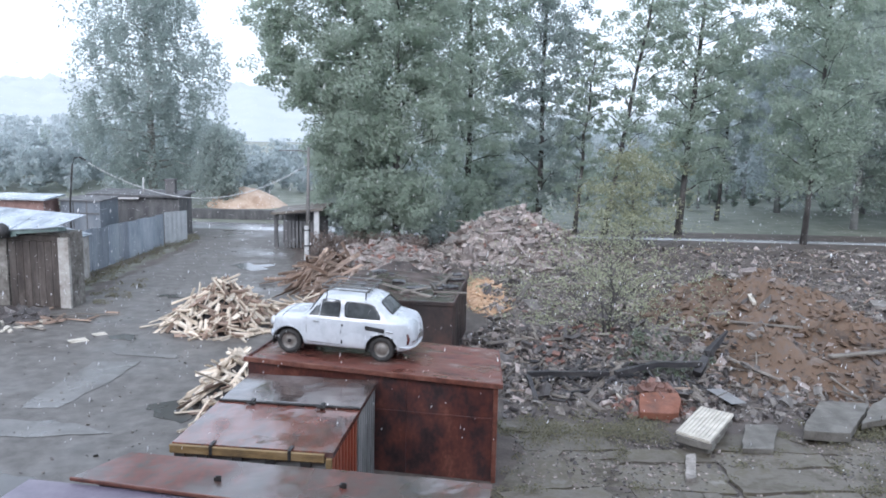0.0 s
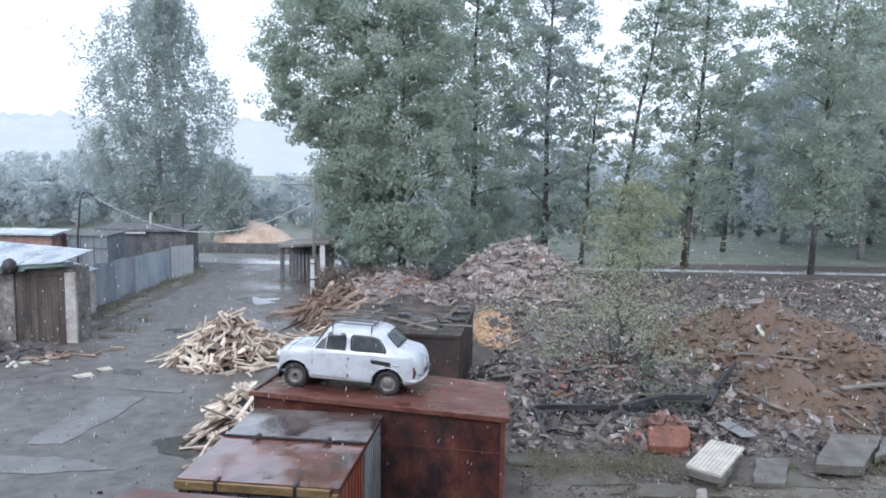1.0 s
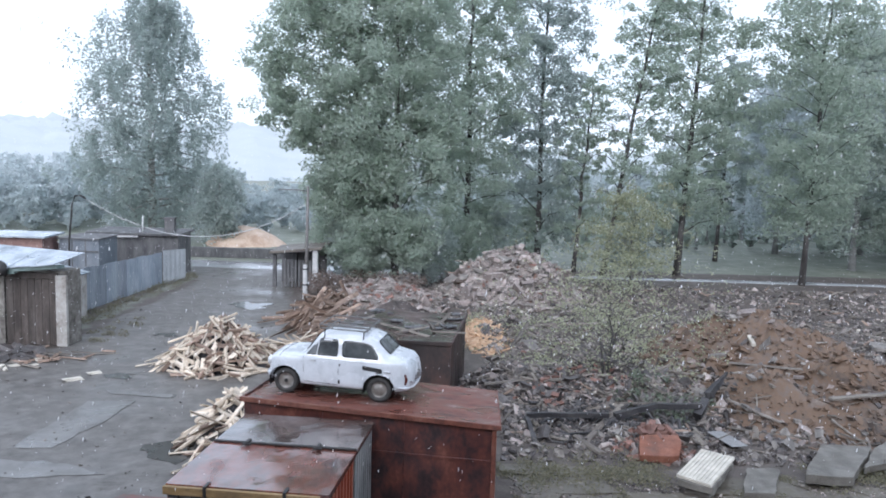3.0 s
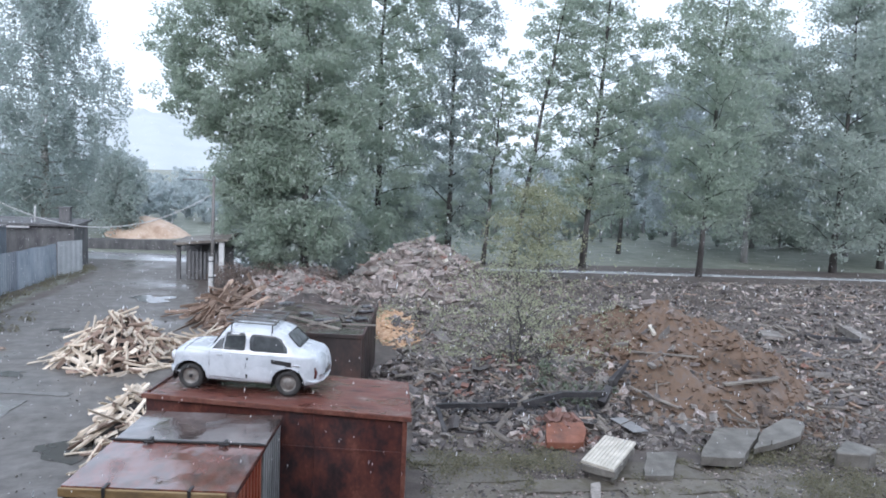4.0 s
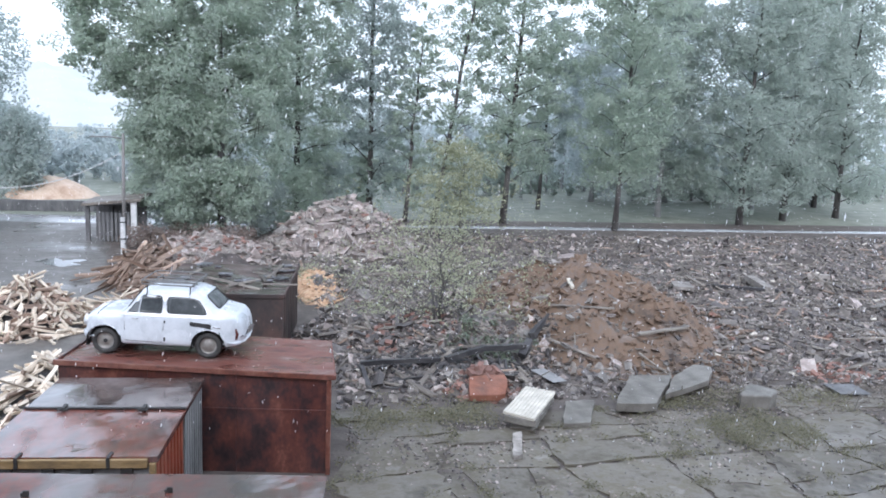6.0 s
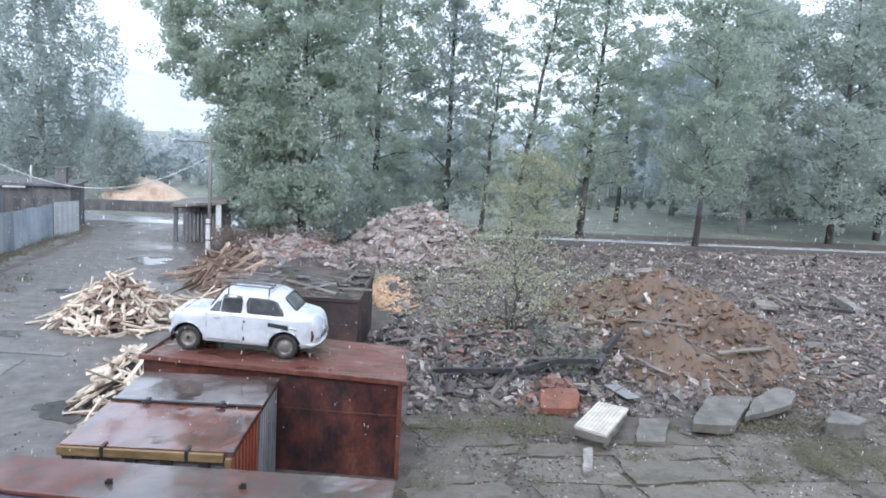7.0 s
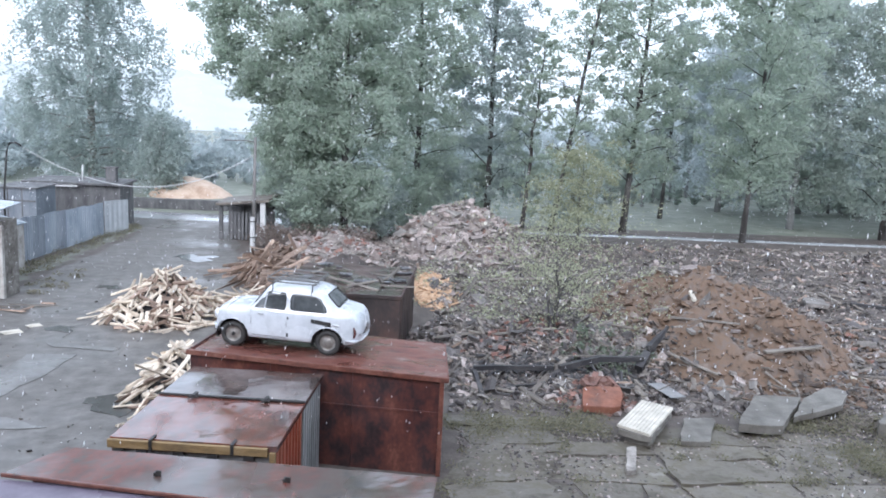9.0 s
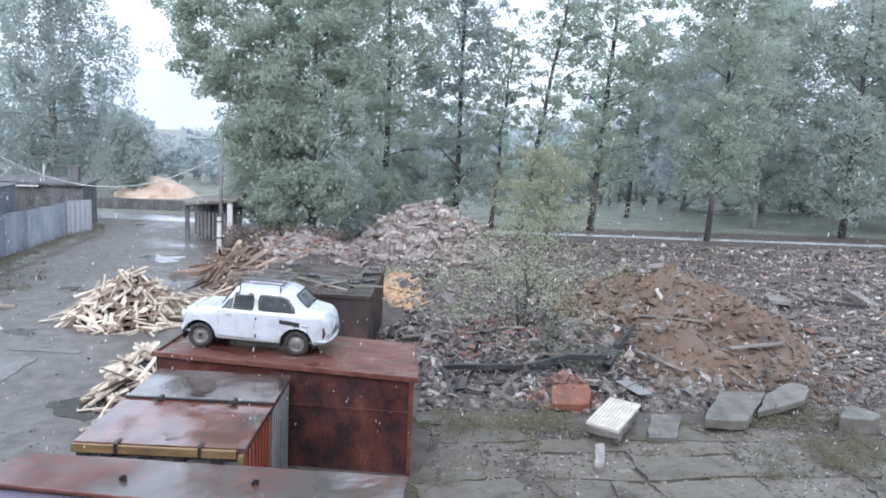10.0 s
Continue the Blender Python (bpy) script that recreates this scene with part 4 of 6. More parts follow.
    for k in range(4):
        part("lid_louvre", Build().tube([(2.92 + .05 * k, y, top_z(2.92 + .05 * k, y) + .006) for y in (-.22, 0, .22)], 0.008, 4), CAR_WHITE, car)
    part("rear_bumper", Build().tube([(2.98, -.66, .37), (3.15, -.60, .37), (3.26, -.38, .37), (3.29, 0, .37), (3.26, .38, .37), (3.15, .60, .37), (2.98, .66, .37)], 0.03, 8), CAR_WHITE, car, "white rear bumper", smooth=True)
    part("front_bumper", Build().tube([(.36, -.66, .38), (.2, -.58, .38), (.07, -.3, .38), (.05, 0, .38), (.07, .3, .38), (.2, .58, .38), (.36, .66, .38)], 0.032, 8), CAR_WHITE, car, smooth=True)
    part("number_plate", Build().box(3.285, -.20, .46, 3.298, .20, .57), CHROME, car, "plain pale plate")
    part("plate_lamp", Build().box(3.22, -.06, .60, 3.31, .06, .64), CHROME, car, bevel=0.008)
    part("bonnet_strap", Build().tube([(.42, y, top_z(.42, y) + .004) for y in np.linspace(-.6, .6, 13)], 0.006, 4), DARK, car)
    rack = new("roof_rack")
    rack.parent = car
    tagged(rack, "thin grey metal roof rack")
    for s in (1.36, 2.2):
        part("crossbar", Build().tube([(s, y, 1.445) for y in (-.52, 0, .52)], 0.017, 6), RACK, rack)
        for y in (-.52, .52):
            part("foot", Build().tube([(s, y, 1.445), (s, y * 1.02, 1.32), (s, y * 1.08, 1.26)], 0.012, 6), DARK, rack)
    for y in (-.50, -.25, 0, .25, .50):
        part("slat", Build().tube([(1.25, y, 1.46), (2.27, y, 1.46)], 0.014, 6), RACK, rack)
    for y in (-.50, .50):
        part("side_rail", Build().tube([(1.25, y, 1.47), (1.23, y, 1.53), (1.4, y, 1.54), (2.1, y, 1.54), (2.29, y, 1.53), (2.27, y, 1.47)], 0.014, 6), RACK, rack)
    for s in (1.23, 2.29):
        part("end_rail", Build().tube([(s, -.50, 1.532), (s, .50, 1.532)], 0.014, 6), RACK, rack)
    return car


car_m = pose(-3.601, 16.118, 2.152, 0, 1.64, -9.17) @ Matrix.Scale(0.970, 4)
car = small_car(car_m)


# ---- sheds, fence, pole and shelter along the lane ----
PLASTER = surface("stained_grey_plaster", [(0.055, 0.048, 0.04), (0.12, 0.109, 0.096), (0.18, 0.168, 0.15), (0.27, 0.255, 0.235)], 1.6, (0.6, 0.9), 0.3, fine=4)
WHITEWASH = surface("flaking_whitewash", [(0.13, 0.1, 0.08), (0.29, 0.27, 0.245), (0.38, 0.365, 0.34), (0.44, 0.425, 0.4)], 1.8, (0.6, 0.9), 0.3, fine=5)
DOOR_WOOD = surface("dark_brown_door_planks", [(0.024, 0.019, 0.017), (0.055, 0.044, 0.038), (0.1, 0.085, 0.075)], 3, (0.5, 0.8), 0.3, (1, 1, 0.25), vary=0.3)
ROOF_TIN = surface("pale_wet_tin_roof", [(0.17, 0.2, 0.22), (0.33, 0.37, 0.41), (0.45, 0.49, 0.53)], 1.2, (0.2, 0.45), 0.08, metal=0.2)
GREEN_TIN = surface("green_grey_eave", [(0.08, 0.12, 0.11), (0.16, 0.21, 0.2)], 3, (0.4, 0.7), 0.1)
BRICK_WALL = surface("old_brick_wall", [(0.15, 0.09, 0.08), (0.24, 0.145, 0.125), (0.31, 0.22, 0.2)], 2, (0.6, 0.9), 0.3)
FENCE_BLUE = surface("blue_grey_fence_sheet", [(0.16, 0.19, 0.225), (0.25, 0.285, 0.325), (0.33, 0.36, 0.39)], 1.5, (0.35, 0.65), 0.1, (1, 1, 0.3), vary=0.4)
FENCE_PALE = surface("pale_grey_fence_sheet", [(0.38, 0.40, 0.42), (0.5, 0.525, 0.54)], 1.5, (0.4, 0.7), 0.1)
DARK_HUT = surface("dark_weathered_boards", [(0.05, 0.05, 0.052), (0.1, 0.1, 0.102), (0.16, 0.155, 0.155)], 2.5, (0.5, 0.8), 0.2, (1, 1, 0.3))
POLE_GREY = surface("grey_pole_wood", [(0.1, 0.095, 0.09), (0.19, 0.18, 0.17)], 4, (0.6, 0.85), 0.2, (1, 1, 0.2))
POST_WHITE = surface("whitewashed_concrete", [(0.38, 0.38, 0.38), (0.55, 0.55, 0.54)], 4, (0.6, 0.85), 0.2)

shed = thing("shed", pose(-13.85, 27.5, 0, 0, 0, -4), "low whitewashed shed with brown plank door and tin roof", "shed", "sheds along the lane")
part("wall", Build().box(-7.0, 0.06, 0, 0.3, 1.0, 2.75), PLASTER, shed)
for k in range(7):
    part("door_plank", Build().box(-1.95 + k * 0.27, 0.0, 0.02, -1.69 + k * 0.27, 0.055, 2.42 + 0.03 * (k % 2)), DOOR_WOOD, shed, bevel=0.006)
part("pier", Build().box(-0.04, -0.10, 0, 0.36, 0.055, 2.60), WHITEWASH, shed, "flaking whitewashed pier", bevel=0.02)
part("lintel", Build().box(-2.1, -0.03, 2.47, -0.01, 0.055, 2.66), DOOR_WOOD, shed)
part("pier", Build().box(-2.4, -0.05, 0, -2.0, 0.055, 2.5), PLASTER, shed, bevel=0.02)
edge = random.Random(77)
front = lambda x: max(2.8, 3.08 + 0.10 * (x - 0.25))
rear = lambda x: 3.26 - 0.06 * (x - 0.25)
for k in range(9):
    x0 = -7.5 + k * 0.855
    x1, y0 = x0 + 0.87, -0.55 + edge.uniform(-0.06, 0.06)
    part("roof_sheet", Build().slab([(x0, y0, front(x0) + edge.uniform(-0.02, 0.02)), (x1, y0 + edge.uniform(-0.03, 0.03), front(x1)), (x1, 1.5, rear(x1)), (x0, 1.5, rear(x0))], 0.03), ROOF_TIN, shed)
for k in range(6):
    x0 = -4.4 + k * 0.775
    part("eave", Build().slab([(x0, -0.5 + edge.uniform(-0.03, 0.03), front(x0) - 0.05), (x0 + 0.77, -0.48, front(x0 + 0.77) - 0.05), (x0 + 0.77, 0.04, 2.98), (x0, 0.04, 2.96)], edge.uniform(0.12, 0.24)), GREEN_TIN, shed, "green-grey eave board")
part("vent_hood", Build().tube([(-1.75, -0.62, 2.62), (-1.75, -0.62, 2.85), (-1.75, -0.6, 3.0), (-1.75, -0.58, 3.1), (-1.75, -0.57, 3.14)], [0.24, 0.26, 0.22, 0.12, 0.03], 14), DARK_IRON, shed, "black rounded vent hood", smooth=True)
lean = thing("shed", pose(-15.25, 31.4, 0, 0, 0, -4), "small pale lean-to beside the whitewashed shed", "shed", "sheds along the lane")
part("wall", Build().slab([(-1.6, 0, 2.3), (0, 0, 1.95), (0, 1.2, 1.95), (-1.6, 1.2, 2.3)], 2.3), WHITEWASH, lean)
part("roof", Build().slab([(-1.7, -0.1, 2.38), (0.12, -0.1, 1.98), (0.12, 1.3, 1.98), (-1.7, 1.3, 2.38)], 0.05), ROOF_TIN, lean)
shed = thing("shed", pose(-19.85, 38.0, 0), "long brick shed with pale flat roof", "shed", "sheds along the lane")
part("wall", Build().box(-9, 0, 0, 0, 1.6, 2.78), BRICK_WALL, shed)
for k in range(6):
    x0 = -9.2 + k * 1.575
    part("roof_sheet", Build().slab([(x0, -0.3 + edge.uniform(-0.05, 0.05), 2.92 + edge.uniform(-0.015, 0.015)), (x0 + 1.57, -0.3, 2.91), (x0 + 1.57, 1.8, 2.98), (x0, 1.8, 3.0)], 0.09), ROOF_TIN, shed)
shed = thing("shed", pose(-19.5, 39.0, 0), "narrow pale grey sheet-metal shed behind the fence", "shed", "sheds along the lane")
part("wall", Build().box(0, 0, 0, 2.0, 2.2, 2.7), FENCE_BLUE, shed)
part("roof", Build().slab([(-0.1, -0.1, 2.76), (2.1, -0.1, 2.76), (2.1, 2.3, 2.8), (-0.1, 2.3, 2.8)], 0.06), DARK_HUT, shed)
for x in (0.62, 1.3):
    part("seam", Build().box(x, -0.025, 0, x + 0.05, -0.002, 2.68), DARK_HUT, shed)
part("rail", Build().box(0.02, -0.045, 2.05, 1.98, -0.027, 2.12), DARK_HUT, shed)
hut = thing("shed", pose(-20.3, 44.2, 0, 0, 0, 4), "dark board hut with flat roof and chimney", "shed", "sheds along the lane")
for k in range(21):
    part("board", Build().box(k * 0.235, 0, 0, k * 0.235 + 0.23, 0.05, 2.36 + edge.uniform(-0.03, 0.08)), DARK_HUT, hut)
part("wall", Build().box(0.0, 0.055, 0, 4.9, 3.0, 2.44), DARK_HUT, hut)
part("roof", Build().slab([(-0.2, -0.3, 2.64), (5.1, -0.3, 2.58), (5.1, 3.2, 2.6), (-0.2, 3.2, 2.68)], 0.12), DARK_HUT, hut)
part("chimney", Build().box(3.95, 0.8, 2.6, 4.5, 1.3, 3.4).box(3.90, 0.75, 3.4, 4.55, 1.35, 3.46), DARK_HUT, hut)
part("roof_board", Build().box(1.5, -0.34, 2.36, 2.75, -0.305, 2.46), POST_WHITE, hut, "pale board nailed to the eave")
part("roof_board", Build().box(-0.1, -0.34, 2.40, 0.5, -0.305, 2.47), POST_WHITE, hut)
part("vent_pipe", Build().tube([(2.75, 0.6, 2.5), (2.78, 0.6, 3.55)], 0.05, 8), POST_WHITE, hut, "thin white vent pipe", smooth=True)

fence = thing("fence", pose(0, 0, 0), "blue-grey corrugated metal fence along the lane", "fence")


def fence_sheet(x0, y0, x1, y1, h0, h1, mat, label=""):
    d = Vector((x1 - x0, y1 - y0, 0))
    nrm = Vector((d.y, -d.x, 0)).normalized() * 0.02
    n = 20

    def at(u, v):
        i, j = round(u * n), round(v * 3)
        p = Vector((x0, y0, 0)) + d * u + nrm * ((0, 1, 1, 0)[i % 4]) - (nrm * 0.3 if j > 1 else Vector())
        return p + Vector((0, 0, (h0 + (h1 - h0) * u) if j in (1, 2) else 0))

    b = Build().grid(at, n, 3)
    part("fence_sheet", b, mat, fence, label)


for k in range(10):
    a, c = k / 10, (k + 0.985) / 10
    fy = lambda t: 31.9 + 10.3 * t
    fx = lambda y: float(np.interp(y, [31.9, 34.8, 42.2], [-15.95, -15.9, -15.45]))
    hh = 2.0 - 0.22 * a + rng.uniform(-0.04, 0.04)
    fence_sheet(fx(fy(a)), fy(a), fx(fy(c)), fy(c), hh, hh - 0.02, FENCE_BLUE)
for k in range(2):
    fence_sheet(-16.75 + 0.4 * k, 32.6, -16.37 + 0.4 * k, 32.6, 2.05, 2.05, FENCE_BLUE)
fence_sheet(-15.42, 42.25, -14.72, 43.9, 1.85, 1.8, FENCE_PALE, "pale grey sheet")
for k in range(6):
    y = 32 + k * 2.04
    part("post", Build().box(fx(y) - 0.12, y - 0.04, 0, fx(y) - 0.05, y + 0.04, 1.7), DARK_IRON, fence)

wall_low = part("low_wall", Build().box(-34, 54.6, 0, -11.5, 54.9, 0.72), DARK_HUT, bevel=0.02)
tagged(wall_low, "low dark kerb wall behind the road", "wall", kind="structure")

pole = thing("utility_pole", pose(-6.93, 38.74, 0), "thin grey wooden utility pole on whitewashed concrete stub", "utility pole")
part("stub", Build().tube([(0.0, -0.02, 0), (0.0, -0.02, 1.75)], [0.13, 0.11], 8), POST_WHITE, pole, "whitewashed concrete stub")
part("shaft", Build().tube([(0.04, 0.10, 0.35), (0.05, 0.10, 3.0), (0.09, 0.1, 5.7)], [0.10, 0.085, 0.065], 10), POLE_GREY, pole, smooth=True)
for z in (0.7, 1.5):
    part("wire_binding", Build().tube([(0.0, 0.04, z), (0.0, 0.04, z + 0.06)], 0.19, 10), DARK_IRON, pole)
arm = part("lamp_arm", Build().tube([(0.09, 0.1, 5.45), (-0.4, 0.1, 5.52), (-1.4, 0.1, 5.5)], 0.03, 6), POLE_GREY, pole)

bent = thing("bent_pipe_post", pose(-17.2, 35.2, 0), "thin dark bent pipe post carrying a cable", "post")
part("pipe", Build().tube([(0, 0, 0), (0.05, 0, 3.0), (0.22, 0, 4.7), (0.36, 0, 5.08), (0.6, 0, 5.12), (0.85, 0, 4.98)], 0.045, 7), DARK_IRON, bent, smooth=True)
a, c = Vector((-16.5, 35.2, 5.05)), Vector((-6.88, 38.8, 4.85))
cable = Build().tube([a.lerp(c, t) - Vector((0, 0, 1.75 * 4 * t * (1 - t))) for t in np.linspace(0, 1, 25)], 0.022, 6)
tagged(part("sagging_cable", cable, surface("pale_cable", [(0.4, 0.4, 0.4), (0.5, 0.5, 0.5)], 5, (0.5, 0.7), 0.0), smooth=True), "pale sagging cable between post and pole", "cable")

shelter = thing("shelter", pose(-9.3, 42.6, 0), "small open wooden shelter with sagging roof and posts", "shelter")
part("post", Build().box(-0.12, -0.1, 0, 0.08, 0.1, 1.95), DARK_HUT, shelter)
part("post", Build().box(0.75, 1.6, 0, 0.9, 1.75, 1.95), DARK_HUT, shelter)
part("concrete_post", Build().box(2.22, -0.85, 0, 2.5, -0.6, 2.25), POST_WHITE, shelter, "whitewashed concrete post", bevel=0.02)
part("roof", Build().slab([(-0.25, -0.4, 1.98), (2.75, -1.1, 2.35), (2.9, 2.0, 2.42), (-0.1, 2.1, 2.08)], 0.13), GREY_WOOD, shelter, "grey sagging board roof")
part("back_wall", Build().box(0.0, 1.78, 0, 2.6, 1.84, 1.95), DARK_HUT, shelter)
# slats coloured dark to stand for the shaded inside of the shelter
for k in range(8):
    part("slat", Build().box(0.55 + 0.21 * k, -0.35 - 0.05 * k, 0.05, 0.66 + 0.21 * k, -0.31 - 0.05 * k, 1.55), DARK_HUT, shelter)
part("beam", Build().tube([(-0.1, -0.15, 1.86), (2.3, -0.75, 2.1)], 0.06, 6), DARK_HUT, shelter)

# pale roofs far up the slope
far = thing("far_building", pose(-27.2, 127, 0), "far low building with pale flat roof in the mist", "building")
part("wall", Build().box(0, 0, 0, 5.0, 6, 2.2), PLASTER, far)
part("roof", Build().slab([(-0.4, -0.4, 2.5), (3.8, -0.4, 2.5), (3.8, 6, 2.7), (-0.4, 6, 2.7)], 0.3), POST_WHITE, far)
hut2 = thing("far_building", pose(-7.4, 72, 0), "grey shed half hidden behind bushes", "building")
part("wall", Build().box(0, 0, 0, 3.5, 3, 3.4), FENCE_PALE, hut2)
part("roof", Build().slab([(-0.2, -0.3, 3.7), (3.8, -0.3, 3.6), (3.8, 3.2, 3.9), (-0.2, 3.2, 4.0)], 0.2), GREY_WOOD, hut2)


# ---- slabs and beams lying in front of the rubble ----
def lying(name, corners, thick, mat, label, category, bevel=0.015, group=""):
    x, y = corners[0][0], corners[0][1]
    r = random.Random(int(x * 100))
    out = []
    for k in range(len(corners)):
        a, c = Vector(corners[k]), Vector(corners[(k + 1) % len(corners)])
        n = max(3, int((c - a).length / 0.22))
        for j in range(n):
            q = a.lerp(c, (j + (0.25 if j == 0 else 0)) / n) if r.random() < 0.8 or j else a.lerp(c, 0.04)
            out.append(q + Vector((r.gauss(0, 0.014), r.gauss(0, 0.014), 0)) - Vector((x, y, 0)))
    ob = part(name, Build().slab(out, thick), mat, bevel=bevel)
    ob.location = (x, y, 0)
    return tagged(ob, label, category, group)


lying("concrete_slab", [(5.14, 16.0, 0.345), (5.72, 15.43, 0.345), (6.84, 17.08, 0.345), (6.2, 17.58, 0.345)], 0.15, SLAB, "grey concrete slab propping up a white ribbed panel", "slab")
lying("stone_block", [(5.35, 16.0, 0.192), (5.75, 15.62, 0.192), (6.7, 17.0, 0.192), (6.22, 17.4, 0.192)], 0.19, SLAB, "rough grey block under a concrete slab", "block", 0.03)
panel = thing("ribbed_panel", pose(0, 0, 0), "white ribbed panel lying tilted on a concrete slab", "panel")
c00, c10, c11, c01 = (Vector(q) for q in ((5.17, 16.02, 0.40), (5.73, 15.47, 0.40), (6.85, 17.12, 0.40), (6.23, 17.59, 0.40)))
part("sheet", Build().slab([c00, c10, c11, c01], 0.05), WHITE_SLAB, panel, bevel=0.008)
for k in range(9):
    u0, u1 = (k + 0.08) / 9, (k + 0.84) / 9
    part("rib", Build().slab([c00.lerp(c10, u0) + Vector((0, 0, .018)), c00.lerp(c10, u1) + Vector((0, 0, .018)), c01.lerp(c11, u1) + Vector((0, 0, .018)), c01.lerp(c11, u0) + Vector((0, 0, .018))], 0.016), WHITE_SLAB, panel)
lying("concrete_post", [(4.87, 14.3, 0.13), (5.08, 14.3, 0.13), (5.48, 15.52, 0.13), (5.26, 15.5, 0.13)], 0.12, CONCRETE, "short pale concrete post lying on the paving", "post")
lying("concrete_slab", [(6.52, 15.79, 0.15), (7.2, 15.74, 0.15), (7.91, 17.13, 0.16), (7.17, 17.19, 0.16)], 0.13, SLAB, "small grey concrete slab lying on the ground", "slab")
lying("concrete_slab", [(8.1, 16.4, 0.35), (9.12, 16.3, 0.33), (10.62, 18.2, 0.37), (9.38, 18.26, 0.38)], 0.22, SLAB, "large grey concrete slab tilted on rubble", "slab")
lying("concrete_slab", [(9.7, 16.95, 0.30), (11.25, 17.5, 0.42), (11.9, 18.35, 0.50), (11.55, 18.7, 0.50), (10.66, 18.2, 0.38)], 0.16, SLAB, "broken grey concrete slab leaning on another", "slab")
lying("stone_block", [(11.5, 16.5, 0.40), (12.25, 16.28, 0.40), (12.78, 16.64, 0.40), (12.36, 17.32, 0.42)], 0.42, SLAB, "rough grey stone block beside the rubble", "block", 0.04)
lying("brick_block", [(4.76, 17.6, 0.24), (5.7, 17.5, 0.24), (6.0, 18.38, 0.46), (4.96, 18.42, 0.46)], 0.17, MASONRY, "chunk of red brick masonry on broken bricks", "masonry", 0.02)


def timber(name, pts, w, mat, label, category="beam"):
    r = random.Random(len(name) + int(pts[0][0] * 100))
    fine, radii = [], []
    ws = w if hasattr(w, "__len__") else [w] * len(pts)
    for i in range(len(pts) - 1):
        for k in range(5 if i == len(pts) - 2 else 4):
            t = k / 4
            fine.append(Vector(pts[i]).lerp(Vector(pts[i + 1]), t) + Vector([r.gauss(0, 0.008) for _ in range(3)]))
            radii.append((ws[i] + (ws[i + 1] - ws[i]) * t) * r.uniform(0.8, 1.05))
    ob = part(name, Build().tube(fine, radii, 4), mat)
    return tagged(ob, label, category)


timber("charred_beam", [(2.3, 19.5, 0.50), (4.5, 19.75, 0.48)], 0.09, BLACK_WOOD, "charred black beam lying across dark rubble")
timber("charred_beam", [(2.3, 19.5, 0.46), (2.45, 18.6, 0.05)], 0.08, BLACK_WOOD, "charred black post propped against a beam")
timber("charred_beam", [(4.7, 19.9, 0.42), (5.9, 20.3, 0.60), (7.2, 20.5, 0.56)], [0.13, 0.11, 0.10], BLACK_WOOD, "long charred black log on dark rubble")
timber("charred_beam", [(7.05, 20.4, 0.3), (7.5, 20.9, 0.75), (8.2, 21.5, 1.25)], [0.17, 0.15, 0.05], BLACK_WOOD, "charred stump sticking up from dark rubble")
timber("charred_beam", [(2.7, 18.9, 0.1), (4.2, 19.3, 0.2)], 0.05, BLACK_WOOD, "thin charred stick on the paving edge")


# ---- loose pieces ----
def chunk_mesh(name, seed, sx, sy, sz, mat):
    """A broken lump: a box with every corner knocked about."""
    r = random.Random(seed)
    b = Build().box(-sx, -sy, -sz, sx, sy, sz)
    b.v = [(x * r.uniform(0.55, 1.1), y * r.uniform(0.55, 1.1), z * r.uniform(0.5, 1.1)) for x, y, z in b.v]
    me = b.mesh(name)
    me.materials.append(mat)
    return me


def plank_mesh(name, seed, length, wide, thick, mat):
    """A split or sawn piece with a bowed back and ragged ends, lying along x."""
    r = random.Random(seed)
    b = Build()
    ends = (-length / 2, -length * 0.1, length / 2)
    prof = [(-0.5, 0), (0.5, 0), (0.38, 0.75), (0.0, 1.0), (-0.38, 0.7)]
    vs = []
    for i, x in enumerate(ends):
        k = r.uniform(0.8, 1.1)
        dy = r.uniform(-0.3, 0.3) * wide
        vs += [(x + r.uniform(-0.04, 0.04), y * wide * k + dy, z * thick * k) for y, z in prof]
    fs = [(i * 5 + k, i * 5 + (k + 1) % 5, (i + 1) * 5 + (k + 1) % 5, (i + 1) * 5 + k) for i in range(2) for k in range(5)]
    fs += [(4, 3, 2, 1, 0), (10, 11, 12, 13, 14)]
    me = b.add(vs, fs).mesh(name)
    me.materials.append(mat)
    return me


def piece(name, me, parent, m):
    ob = new(name, me)
    ob.parent = parent
    ob.matrix_basis = m
    return ob


